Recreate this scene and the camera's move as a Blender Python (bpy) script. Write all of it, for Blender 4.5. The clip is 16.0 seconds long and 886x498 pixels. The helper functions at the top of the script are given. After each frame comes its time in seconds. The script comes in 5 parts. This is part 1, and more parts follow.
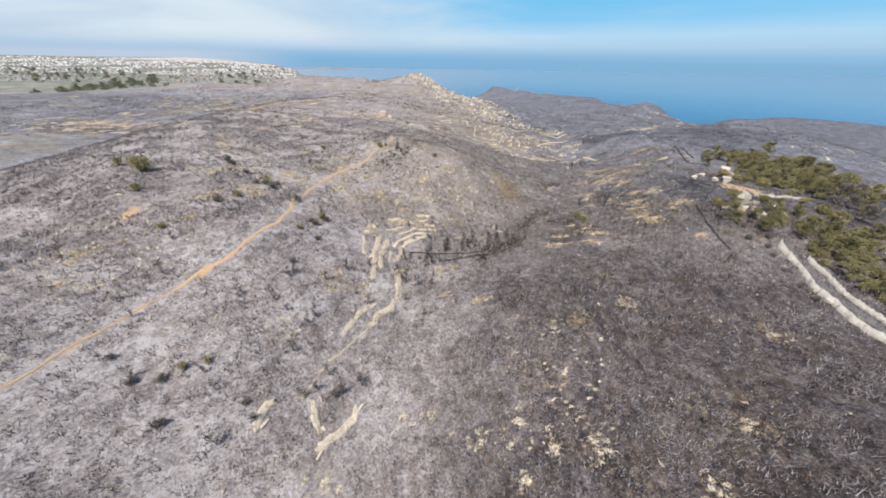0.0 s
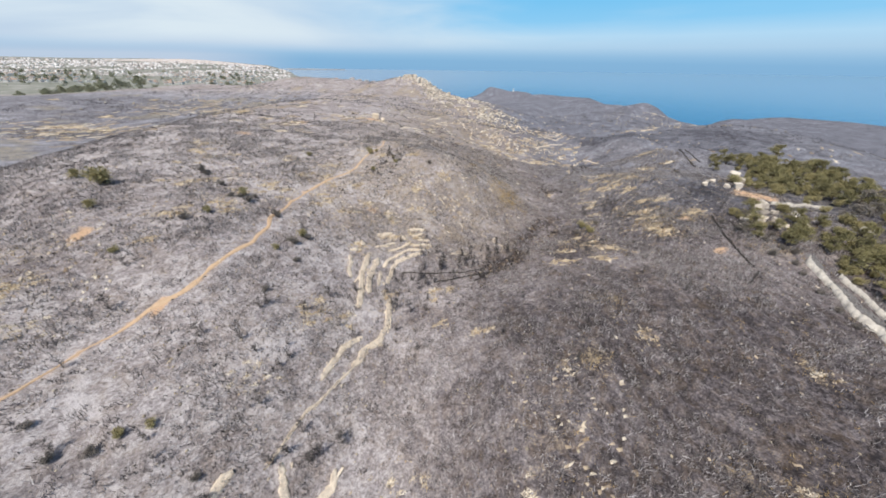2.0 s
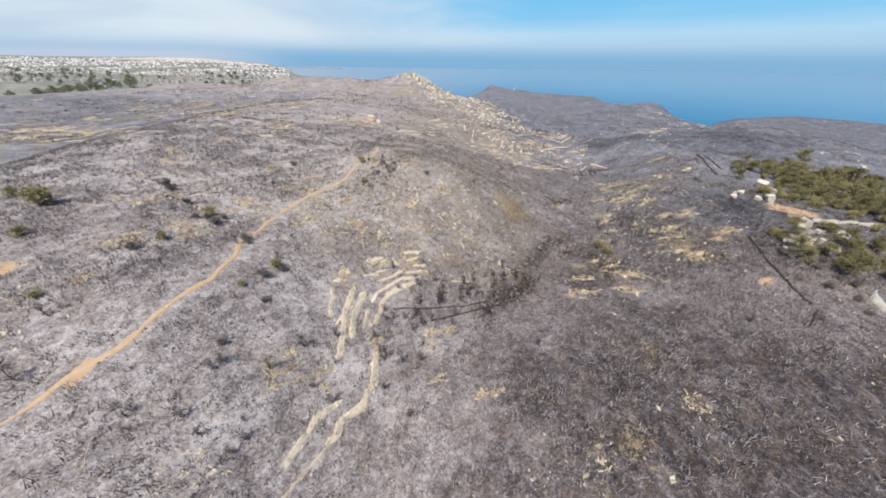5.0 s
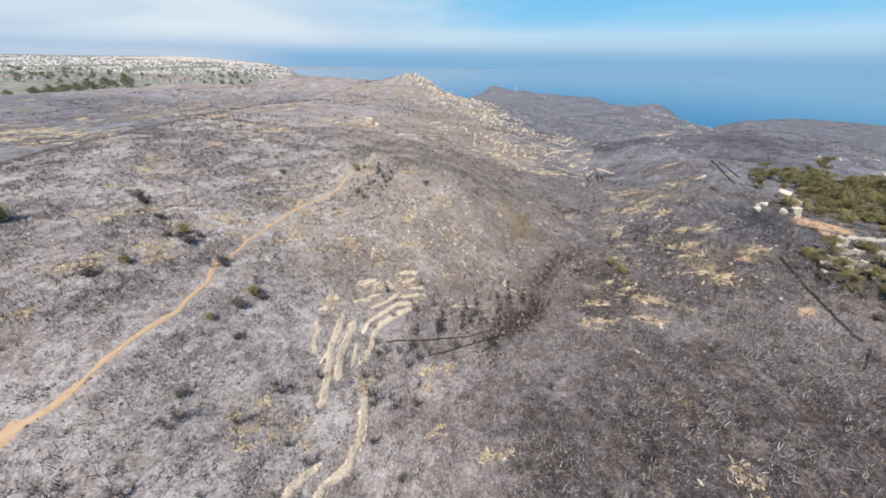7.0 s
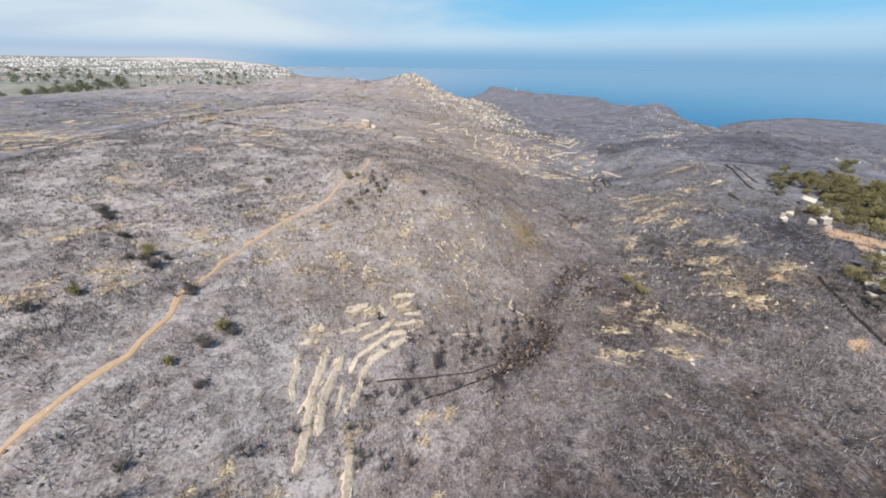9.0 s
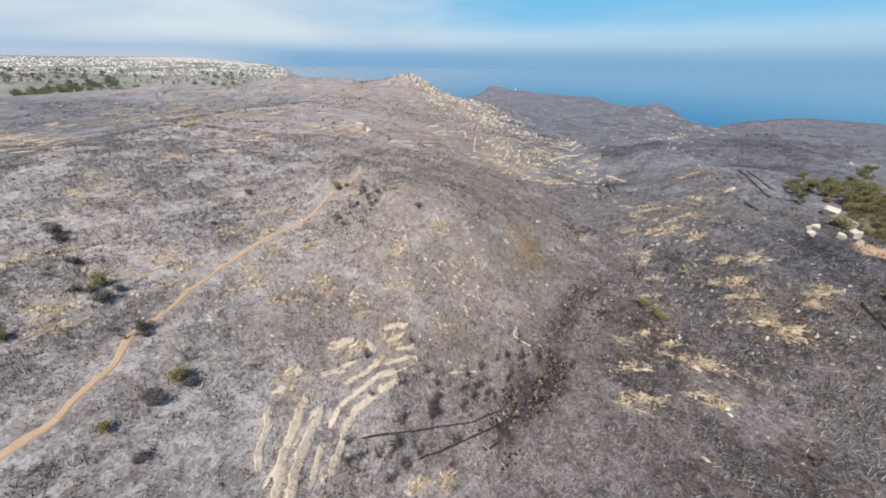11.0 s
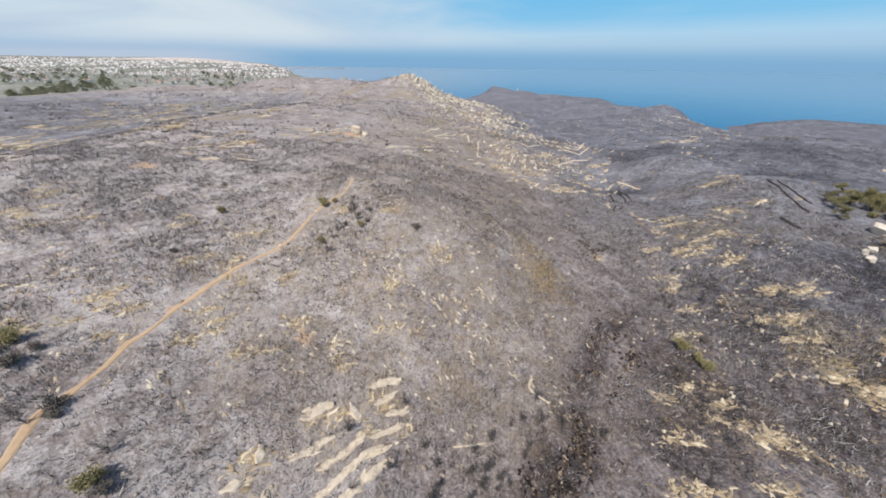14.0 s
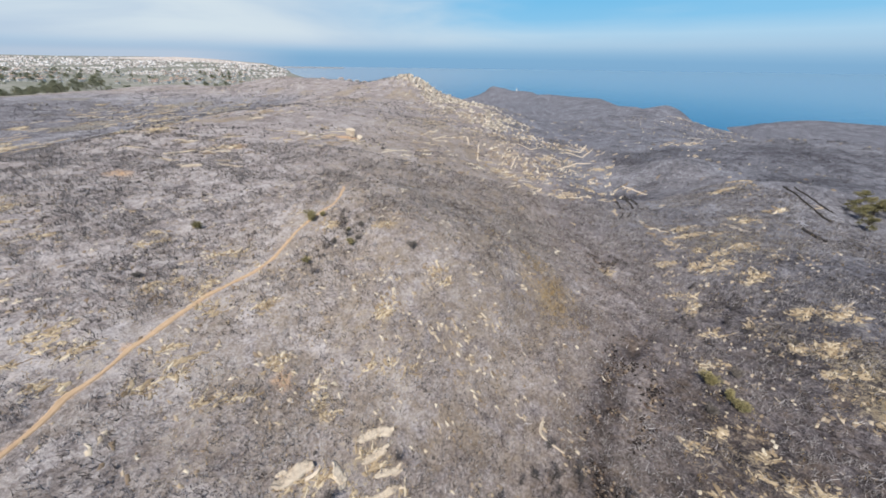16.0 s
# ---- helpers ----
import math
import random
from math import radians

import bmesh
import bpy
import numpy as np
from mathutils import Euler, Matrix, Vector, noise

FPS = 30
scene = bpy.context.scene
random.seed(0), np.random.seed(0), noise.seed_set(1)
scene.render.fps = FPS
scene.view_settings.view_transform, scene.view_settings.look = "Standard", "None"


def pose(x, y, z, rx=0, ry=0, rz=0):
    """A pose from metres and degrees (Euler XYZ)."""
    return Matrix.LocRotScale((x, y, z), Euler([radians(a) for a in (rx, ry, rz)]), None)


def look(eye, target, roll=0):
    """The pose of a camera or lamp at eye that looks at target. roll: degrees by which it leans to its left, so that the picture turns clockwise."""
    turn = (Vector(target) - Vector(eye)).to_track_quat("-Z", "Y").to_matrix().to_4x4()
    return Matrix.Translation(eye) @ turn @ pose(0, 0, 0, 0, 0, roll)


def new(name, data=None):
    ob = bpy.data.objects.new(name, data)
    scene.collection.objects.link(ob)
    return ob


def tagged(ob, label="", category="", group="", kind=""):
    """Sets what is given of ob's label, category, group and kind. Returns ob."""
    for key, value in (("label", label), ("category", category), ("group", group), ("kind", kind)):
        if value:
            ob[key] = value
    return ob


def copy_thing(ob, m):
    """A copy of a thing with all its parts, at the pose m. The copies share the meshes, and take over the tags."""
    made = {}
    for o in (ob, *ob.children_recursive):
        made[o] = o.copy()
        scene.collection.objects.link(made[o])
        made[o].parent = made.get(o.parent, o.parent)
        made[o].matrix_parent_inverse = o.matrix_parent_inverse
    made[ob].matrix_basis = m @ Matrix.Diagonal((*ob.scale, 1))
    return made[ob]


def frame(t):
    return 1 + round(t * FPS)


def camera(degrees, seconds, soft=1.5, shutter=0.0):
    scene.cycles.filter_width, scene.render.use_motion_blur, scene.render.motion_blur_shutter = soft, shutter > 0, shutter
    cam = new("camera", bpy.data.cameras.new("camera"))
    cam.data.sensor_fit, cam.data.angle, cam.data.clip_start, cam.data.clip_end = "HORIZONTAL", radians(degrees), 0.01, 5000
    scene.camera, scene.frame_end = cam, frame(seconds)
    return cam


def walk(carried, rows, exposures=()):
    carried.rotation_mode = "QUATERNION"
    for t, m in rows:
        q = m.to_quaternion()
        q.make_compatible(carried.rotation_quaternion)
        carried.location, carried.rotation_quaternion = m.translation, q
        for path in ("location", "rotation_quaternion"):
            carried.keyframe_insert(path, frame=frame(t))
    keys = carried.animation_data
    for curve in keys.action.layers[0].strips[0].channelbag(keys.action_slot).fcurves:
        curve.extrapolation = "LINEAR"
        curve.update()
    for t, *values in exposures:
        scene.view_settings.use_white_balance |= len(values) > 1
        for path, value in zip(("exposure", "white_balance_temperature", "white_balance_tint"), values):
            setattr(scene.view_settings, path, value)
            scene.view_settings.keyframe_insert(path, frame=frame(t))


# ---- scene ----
cam = camera(114.3, 16.0, 1.8)
PATH = [
    (0, (-0.259, 0.88, 61.447), (-0.249, 2.546, 60.34), 0.9),
    (0.5, (-0.043, 3.604, 61.436), (-0.015, 5.27, 60.33), 1.0),
    (1, (0.083, 6.282, 61.366), (0.117, 7.95, 60.263), 0.9),
    (1.5, (0.208, 9.046, 61.244), (0.248, 10.713, 60.14), 0.8),
    (2, (0.331, 11.704, 61.088), (0.361, 13.372, 59.985), 0.8),
    (2.5, (0.43, 14.329, 61.034), (0.464, 15.997, 59.931), 0.7),
    (3, (0.503, 16.936, 61.045), (0.536, 18.601, 59.939), 0.7),
    (3.5, (0.616, 19.474, 61.036), (0.656, 21.14, 59.93), 0.7),
    (4, (0.766, 22.027, 60.999), (0.802, 23.691, 59.89), 0.7),
    (6.5, (1.152, 34.606, 61.463), (1.173, 36.269, 60.351), 0.8),
    (7, (1.268, 37.139, 61.406), (1.29, 38.802, 60.295), 0.9),
    (7.5, (1.388, 39.645, 61.307), (1.419, 41.308, 60.196), 0.8),
    (8, (1.474, 42.115, 61.213), (1.506, 43.778, 60.102), 0.8),
    (8.5, (1.513, 44.598, 61.085), (1.551, 46.26, 59.974), 0.8),
    (9, (1.595, 47.027, 60.974), (1.616, 48.69, 59.863), 0.7),
    (11.5, (2.299, 59.593, 61.069), (2.33, 61.255, 59.956), 0.7),
    (12, (2.338, 62.004, 60.988), (2.371, 63.665, 59.874), 0.7),
    (12.5, (2.364, 64.331, 60.853), (2.386, 65.994, 59.741), 0.7),
    (13, (2.386, 66.621, 60.701), (2.419, 68.283, 59.59), 0.6),
    (13.5, (2.371, 68.896, 60.615), (2.411, 70.559, 59.505), 0.7),
    (14, (2.261, 71.103, 60.551), (2.281, 72.766, 59.44), 0.7),
    (14.5, (2.214, 73.354, 60.498), (2.238, 75.017, 59.388), 0.7),
    (15, (2.26, 75.523, 60.496), (2.292, 77.184, 59.382), 0.7),
    (15.5, (2.275, 77.726, 60.478), (2.305, 79.388, 59.366), 0.8),
    (16, (2.27, 79.905, 60.447), (2.298, 81.568, 59.336), 0.8),
]
walk(cam, [(t, look(eye, target, roll)) for t, eye, target, roll in PATH], [(0.0, 0.0), (7.5, 0.0), (11.5, -0.1), (16.0, -0.11)])

# ---- light ----
SUN_AZ, SUN_EL = radians(214), radians(62)      # azimuth from straight ahead towards the right: high, behind the camera
SUN_DIR = Vector((math.sin(SUN_AZ) * math.cos(SUN_EL), math.cos(SUN_AZ) * math.cos(SUN_EL), math.sin(SUN_EL)))
world = bpy.data.worlds.new("sky")
scene.world = world
world.use_nodes = True


def ramp(nt, stops, fac=None, smooth=False):
    r = nt.nodes.new("ShaderNodeValToRGB")
    if smooth:
        r.color_ramp.interpolation = "EASE"
    e = r.color_ramp.elements
    while len(e) < len(stops):
        e.new(0.5)
    for el, (p, c) in zip(e, stops):
        el.position, el.color = p, (*c, 1) if len(c) == 3 else c
    if fac is not None:
        nt.links.new(fac, r.inputs[0])
    return r.outputs[0]


def calc(nt, op, a, b=None, clamp=False):
    n = nt.nodes.new("ShaderNodeMath")
    n.operation, n.use_clamp = op, clamp
    for i, v in enumerate((a, b)):
        if v is None:
            continue
        if isinstance(v, (int, float)):
            n.inputs[i].default_value = v
        else:
            nt.links.new(v, n.inputs[i])
    return n.outputs[0]


def mix(nt, fac, a, b, blend="MIX"):
    n = nt.nodes.new("ShaderNodeMix")
    n.data_type, n.blend_type = "RGBA", blend
    for sock, v in ((n.inputs[0], fac), (n.inputs[6], a), (n.inputs[7], b)):
        if isinstance(v, (int, float)):
            sock.default_value = v
        elif isinstance(v, tuple):
            sock.default_value = (*v, 1)
        else:
            nt.links.new(v, sock)
    return n.outputs[2]


def noise_tex(nt, scale, detail=4.0, rough=0.6, vec=None, dist=0.0):
    n = nt.nodes.new("ShaderNodeTexNoise")
    n.inputs["Scale"].default_value, n.inputs["Detail"].default_value = scale, detail
    n.inputs["Roughness"].default_value, n.inputs["Distortion"].default_value = rough, dist
    if vec is not None:
        nt.links.new(vec, n.inputs["Vector"])
    return n.outputs[0]


def build_sky(nt):
    nt.nodes.clear()
    n, l = nt.nodes, nt.links
    out = n.new("ShaderNodeOutputWorld")
    bg = n.new("ShaderNodeBackground")
    sky = n.new("ShaderNodeTexSky")
    sky.sky_type, sky.sun_disc = "NISHITA", False
    sky.sun_elevation, sky.sun_rotation = SUN_EL, SUN_AZ
    sky.air_density, sky.dust_density, sky.ozone_density = 1.0, 0.8, 1.5
    bg.inputs["Strength"].default_value = 0.10
    co = n.new("ShaderNodeTexCoord").outputs["Generated"]
    xyz = n.new("ShaderNodeSeparateXYZ")
    l.new(co, xyz.inputs[0])
    z = xyz.outputs[2]
    # hazy band over the sea, clearing upwards
    t = calc(nt, "MULTIPLY_ADD", z, 4.0)
    n_t = t.node
    n_t.inputs[2].default_value = 0.2
    haze = ramp(nt, SKY_STOPS, t)
    # thin high cloud, drawn out sideways
    stretch = n.new("ShaderNodeMapping")
    stretch.inputs["Scale"].default_value = (1.0, 1.0, 5.5)
    stretch.inputs["Rotation"].default_value = (0, radians(3.5), 0)
    stretch.inputs["Location"].default_value = (0.35, 0.0, 0.1)
    l.new(co, stretch.inputs[0])
    c1 = noise_tex(nt, 1.9, 5, 0.5, stretch.outputs[0], 0.4)
    cloud = ramp(nt, [(0.34, (0, 0, 0)), (0.72, (1, 1, 1))], c1, True)
    high = ramp(nt, [(0.24, (0, 0, 0)), (0.42, (1, 1, 1))], t, True)
    side = calc(nt, "MULTIPLY_ADD", xyz.outputs[0], -0.75, True)
    side.node.inputs[2].default_value = 0.55
    cloud = calc(nt, "MULTIPLY", calc(nt, "MULTIPLY", cloud, high), calc(nt, "ADD", side, 0.1))
    grey = calc(nt, "MULTIPLY", ramp(nt, [(0.22, (0, 0, 0)), (0.34, (1, 1, 1))], t, True), ramp(nt, [(0.22, (1, 1, 1)), (0.62, (0, 0, 0))], calc(nt, "MULTIPLY_ADD", xyz.outputs[0], 0.5), True))
    grey.node.inputs[1].links[0].from_node.inputs[0].links[0].from_node.inputs[2].default_value = 0.5
    haze = mix(nt, calc(nt, "MULTIPLY", grey, 0.85), haze, (5.35, 6.5, 8.0))
    # the murk behind the town hides the sea there
    across = calc(nt, "MULTIPLY_ADD", xyz.outputs[0], 0.5)
    across.node.inputs[2].default_value = 0.5
    murk = calc(nt, "MULTIPLY", ramp(nt, [(0.08, (0, 0, 0)), (0.12, (1, 1, 1)), (0.22, (1, 1, 1)), (0.3, (0, 0, 0))], t), ramp(nt, [(0.19, (1, 1, 1)), (0.33, (0, 0, 0))], across, True))
    haze = mix(nt, calc(nt, "MULTIPLY", murk, 0.9), haze, (5.3, 6.3, 7.7))
    low = mix(nt, cloud, haze, (7.0, 8.1, 8.9))
    up = ramp(nt, [(0.8, (0, 0, 0)), (1.0, (1, 1, 1))], t, True)
    l.new(mix(nt, up, low, sky.outputs[0]), bg.inputs["Color"])
    l.new(bg.outputs[0], out.inputs[0])


# colour of the sky from just under the horizon (0.2 is level) up to about 11 degrees
SKY_STOPS = [(0.0, (2.2, 4.3, 6.7)), (0.19, (2.4, 4.6, 7.0)), (0.24, (2.9, 5.1, 7.4)), (0.32, (4.1, 6.2, 8.2)), (0.42, (4.4, 6.9, 9.0)), (0.55, (2.6, 6.0, 9.0)), (0.75, (1.8, 5.5, 8.9))]
build_sky(world.node_tree)
sun = new("sun", bpy.data.lights.new("sun", "SUN"))
sun.data.energy, sun.data.angle, sun.data.color = 4.0, radians(0.6), (1.0, 0.945, 0.87)
sun.matrix_basis = look(SUN_DIR * 300, (0, 0, 0))

# ---- shape of the land ----
# Hills, spurs and hollows: centre x, y, half-width, height
HILLS_WIDE = [
    (-307, 264, 900, 133.5), (-900, 1600, 500, -33.0), (1500, 0, 500, 31.2), (800, 1200, 250, -53.7),
    (1400, 1200, 250, -27.1), (0, 1800, 250, -27.4), (-300, 1500, 250, -31.5), (-800, -500, 250, 19.3),
]
HILLS_BROAD = [
    (163, 430, 130, -20.9), (511, 400, 130, -19.8), (-244, 400, 75, -9.1), (300, 302, 75, 24.6),
    (-307, 264, 75, -10.9), (-100, 339, 75, 9.0),
]
HILLS_RIDGE = [
    (-86, 605, 75, 15.2), (878, 750, 75, 2.5), (200, 700, 75, -28.1), (451, 700, 75, 20.3),
    (-443, 640, 75, 9.3), (735, 760, 75, 7.2), (960, 700, 75, 15.2),
]
HILLS_COAST = [
    (449, 1200, 130, 55.7), (230, 900, 130, -14.3), (700, 1500, 130, -15.8), (100, 1200, 130, -44.5),
    (250, 1490, 75, 39.5), (600, 800, 75, -73.5), (476, 980, 75, 14.4), (600, 1000, 75, -33.5),
    (480, 1500, 75, -26.4), (389, 1350, 75, 9.2), (500, 1250, 75, -48.7), (1200, 1000, 75, -16.4),
    (1600, 1500, 75, -11.1), (1700, 1000, 75, -12.2), (700, 1000, 75, -15.6), (1000, 900, 75, -7.8),
    (1300, 850, 75, -5.5), (600, 1300, 75, -7.2), (-100, 900, 75, -24.3), (843, 820, 75, 18.9),
]
HILLS_NEAR = [
    (800, -500, 45, 18.6), (-150, 20, 45, 3.4), (150, -80, 45, 4.2), (60, -60, 28, 3.8),
    (30, 0, 22, -8.3), (-45, 25, 22, 2.4), (-20, 0, 22, -17.5), (80, 0, 22, 12.1),
    (-95, 25, 22, 8.4), (-5, 41, 18, -9.6), (20, 43, 18, 8.7), (78, 44, 18, -0.0),
    (0, -60, 18, -4.4), (-150, -80, 18, 5.2), (38, 36, 18, -5.3), (-63, 42, 18, -4.7),
]
HILLS_LOWER = [
    (-220, 60, 45, 4.3), (200, 80, 28, 5.1), (-27, 75, 18, -3.5), (-86, 80, 18, 2.1),
    (54, 59, 18, 6.3), (-53, 69, 18, 4.0), (3, 72, 18, -4.3), (33, 70, 18, -3.4),
]
HILLS_MIDDLE = [
    (30, 100, 22, -3.6), (155, 100, 22, 4.6), (105, 100, 22, 4.2), (2, 129, 18, 1.4),
    (-8, 102, 18, -1.9), (-109, 98, 18, 3.0), (55, 97, 18, -2.6), (-61, 122, 18, 1.1),
    (-51, 90, 18, 0.8), (-94, 119, 18, -1.2),
]
HILLS_AHEAD = [
    (-102, 144, 45, 9.2), (80, 200, 35, -12.5), (142, 145, 28, 8.6), (128, 272, 28, -17.9),
    (63, 266, 28, -5.7), (210, 190, 28, 7.1), (55, 175, 22, -4.1), (155, 200, 22, 10.8),
    (-45, 225, 22, 4.0), (105, 150, 22, 4.8), (74, 140, 18, -5.5), (-16, 166, 18, 5.2),
    (157, 269, 18, 14.9), (39, 134, 18, -4.2), (-135, 167, 18, 1.3), (39, 265, 18, -3.7),
    (190, 140, 18, 4.8), (42, 308, 18, 1.7), (19, 142, 18, 3.4), (118, 242, 18, -1.8),
]
HILLS_CREST = [
    (-261, 610, 45, 16.4), (465, 800, 45, 11.9), (605, 680, 45, 33.4), (-358, 420, 45, -5.7),
    (67, 500, 45, 14.1), (550, 680, 45, -40.3), (-28, 590, 45, 18.0), (-184, 640, 45, 10.1),
    (80, 800, 45, -39.3), (478, 900, 45, 9.1), (24, 560, 45, -6.3), (511, 400, 45, 9.5),
    (-12, 400, 45, -1.7), (288, 760, 45, -4.5), (246, 450, 45, 4.0),
]
CAPE_DIP = [(400, 1270, 120, -12.0)]
# the western rim of the plateau and the dip beyond it
HILLS_RIM = [
    (-150, 110, 22, 2.5), (-152, 150, 22, 2.8), (-155, 190, 22, 3.2), (-155, 230, 22, 2.4),
    (-215, 120, 32, -7.0), (-215, 185, 32, -7.0), (-218, 250, 32, -6.0), (-280, 270, 45, -4.0),
]
# finer swells and hollows of the near slopes
HILLS_FINE = [
    (57, 46, 18, -3.1), (-47, 59, 28, 1.1), (109, 85, 28, 2.0), (44, 85, 18, 2.4), (18, 111, 18, -6.4), (-34, 111, 18, -1.5), (-112, 111, 28, 1.2), (57, 124, 18, -2.0), (5, 137, 18, 5.2), (-22, 150, 24, 3.0), (148, 150, 28, -3.8), (88, 172, 24, 3.9), (-88, 172, 24, -1.3), (-132, 238, 38, 4.7),
]
SHORE_FORMS = [(-56, 593, 17, 2.0), (-40, 592, 14, -0.5), (-18, 605, 16, 1.7), (8, 612, 22, -6.5), (-114, 602, 20, -1.9), (160, 1500, 40, -10.2), (224, 1492, 18, 10.9), (343, 1378, 40, 14.9), (411, 1108, 35, -6.3), (455, 982, 25, 5.4), (405, 735, 28, -26.0), (425, 706, 24, 5.3), (440, 668, 16, 4.2), (472, 618, 28, -12.2), (520, 640, 35, -2.8), (770, 850, 45, -17.6), (800, 835, 30, 1.5), (830, 788, 25, -1.4), (690, 770, 50, -26.0), (480, 590, 25, -10.7)]
HILL_GROUPS = (HILLS_RIM, HILLS_FINE, SHORE_FORMS, CAPE_DIP, HILLS_WIDE, HILLS_BROAD, HILLS_RIDGE, HILLS_COAST, HILLS_NEAR, HILLS_LOWER, HILLS_MIDDLE, HILLS_AHEAD, HILLS_CREST)

SEA_Z = -90.0
PATHWAY = [(-71, 19), (-69.9, 22.9), (-68.8, 25.7), (-67.6, 28.8), (-67.4, 32.8), (-66.8, 36.8), (-65.1, 40.5), (-64, 45.2), (-61.2, 48.6), (-58.1, 55.5), (-55.6, 57.7), (-53.7, 60.1), (-52.7, 64.1), (-52.3, 67.6), (-51.7, 70.6),
           (-51, 73), (-49.4, 75.9), (-49, 80.1), (-48.9, 84.7), (-50.7, 89.6), (-50.4, 93.6), (-50, 97), (-49.6, 102.5), (-48.5, 107.5), (-47.7, 111.5), (-46, 116.5), (-44.2, 121), (-41.6, 125.5), (-38.5, 128.6),
           (-36.4, 131.5), (-34.9, 136.9), (-33.7, 143.4), (-32.4, 147.2), (-31, 149.6), (-27.9, 155.1), (-27.8, 162), (-29.3, 171.3)]
# pale stony patches: x, y, radius
STONY_NEAR = [(-34.6, 43.9, 3.3), (-7, 30.8, 1.9), (-2.3, 31.1, 1.5), (13, 26.1, 2.2), (6.8, 24.7, 2.6), (20.6, 24.1, 2.7), (27.4, 22.5, 2.7), (13.4, 19.5, 2.2), (25.2, 44.8, 1.6), (43.9, 17.5, 2.6), (55.2, 25.9, 1.8),
              (-0.4, 72.4, 2.3), (-30.1, 58.2, 2.3), (-81.1, 47.6, 4), (-75.3, 47.8, 2.2), (-87.2, 55.1, 4.5), (-21, 19.5, 3.2), (46.8, 52.6, 1.6), (75.5, 44.6, 2.2),
              (-12.1, 70, 2.6), (-29.1, 60.6, 3.4), (-22.4, 60.4, 2), (-75.5, 85, 4.4), (-72.5, 72.5, 2.6), (-85.9, 106, 4.8), (8.8, 57.7, 2.2), (0.5, 61.5, 1.6), (4, 73.3, 2.4), (41.4, 85, 1.9)]
STONY_MID = [(-9.5, 97.5, 4.4), (-16.5, 94.8, 3), (-24.5, 87.2, 3.2), (53.1, 98.2, 7.2), (61.5, 90.2, 2.9), (74.5, 139.2, 5.3), (82.5, 122.7, 5.7), (83.3, 117, 3.5), (91.6, 125.6, 5), (90.5, 154.6, 7), (101.1, 155.2, 5.9), (79.5, 157.1, 4.7), (92.1, 141.3, 4.5),
             (-44.5, 133.7, 3.6), (-46.2, 123.3, 2.8), (-33.9, 121.8, 2.6), (-62, 136.7, 4.3), (-53.4, 122.7, 2.6), (-60.1, 111, 3), (-64, 103.8, 4.4), (-66.1, 94.6, 3.7), (-62.6, 89.9, 2.3), (-10.1, 121, 3), (1.4, 130.9, 2.1),
             (-17.8, 105.6, 3), (-6.8, 111, 2.5), (-40.5, 108.6, 3.6), (-92.1, 129.1, 6.5), (-105, 147, 6.5), (-100.4, 135, 3.3), (-79.6, 109.4, 2.9), (-52.6, 107.2, 4), (-25.7, 144, 2.7), (-12.5, 143.8, 3.1),
             (-40.5, 119.6, 1.8), (-43.3, 103.7, 1.9), (-32.2, 103.6, 2.3), (-26.8, 110.1, 1.8), (69.4, 127.7, 2.2), (62.7, 118.9, 2), (94.8, 123.7, 3.9), (55.1, 93.3, 3.6), (51.9, 86.3, 2.6), (43.9, 93.6, 2.4), (38.5, 85.6, 1.7), (80.2, 109.4, 3.6), (80, 101.6, 3.2), (79.8, 98, 2.6), (88.7, 148.8, 3.6), (96.8, 108.4, 3), (59.6, 155.4, 2.6)]
STONY_FAR = [(96.4, 170.8, 5.3), (123.4, 178.3, 7.2), (141.8, 206.5, 7.2), (100.4, 178.9, 5.7), (-164.1, 242.1, 13.3), (-137.5, 233.9, 8.5), (159, 222.6, 4.7), (101.3, 268.2, 7.8), (-304, 263.1, 14), (-287.1, 279.5, 10.8), (-258.7, 366, 14.5), (-325.7, 277.4, 12.1), (58, 234.9, 6), (64, 262, 7), (40, 262, 6), (85, 300.1, 9), (112, 330, 10), (130, 300.1, 8),
             (-323.2, 281.9, 9), (-292.8, 274.3, 8.4), (-289.1, 245.8, 6.8), (-325, 321.8, 6.8), (-377.6, 440.3, 7), (-150.3, 221.6, 4.5), (-134.7, 227.6, 4.4), (-92.7, 213.8, 3.8), (-437.9, 375.8, 7), (-312.9, 443.2, 6.5), (-232.5, 450.1, 7.5)]
STONY = STONY_NEAR + STONY_MID + STONY_FAR
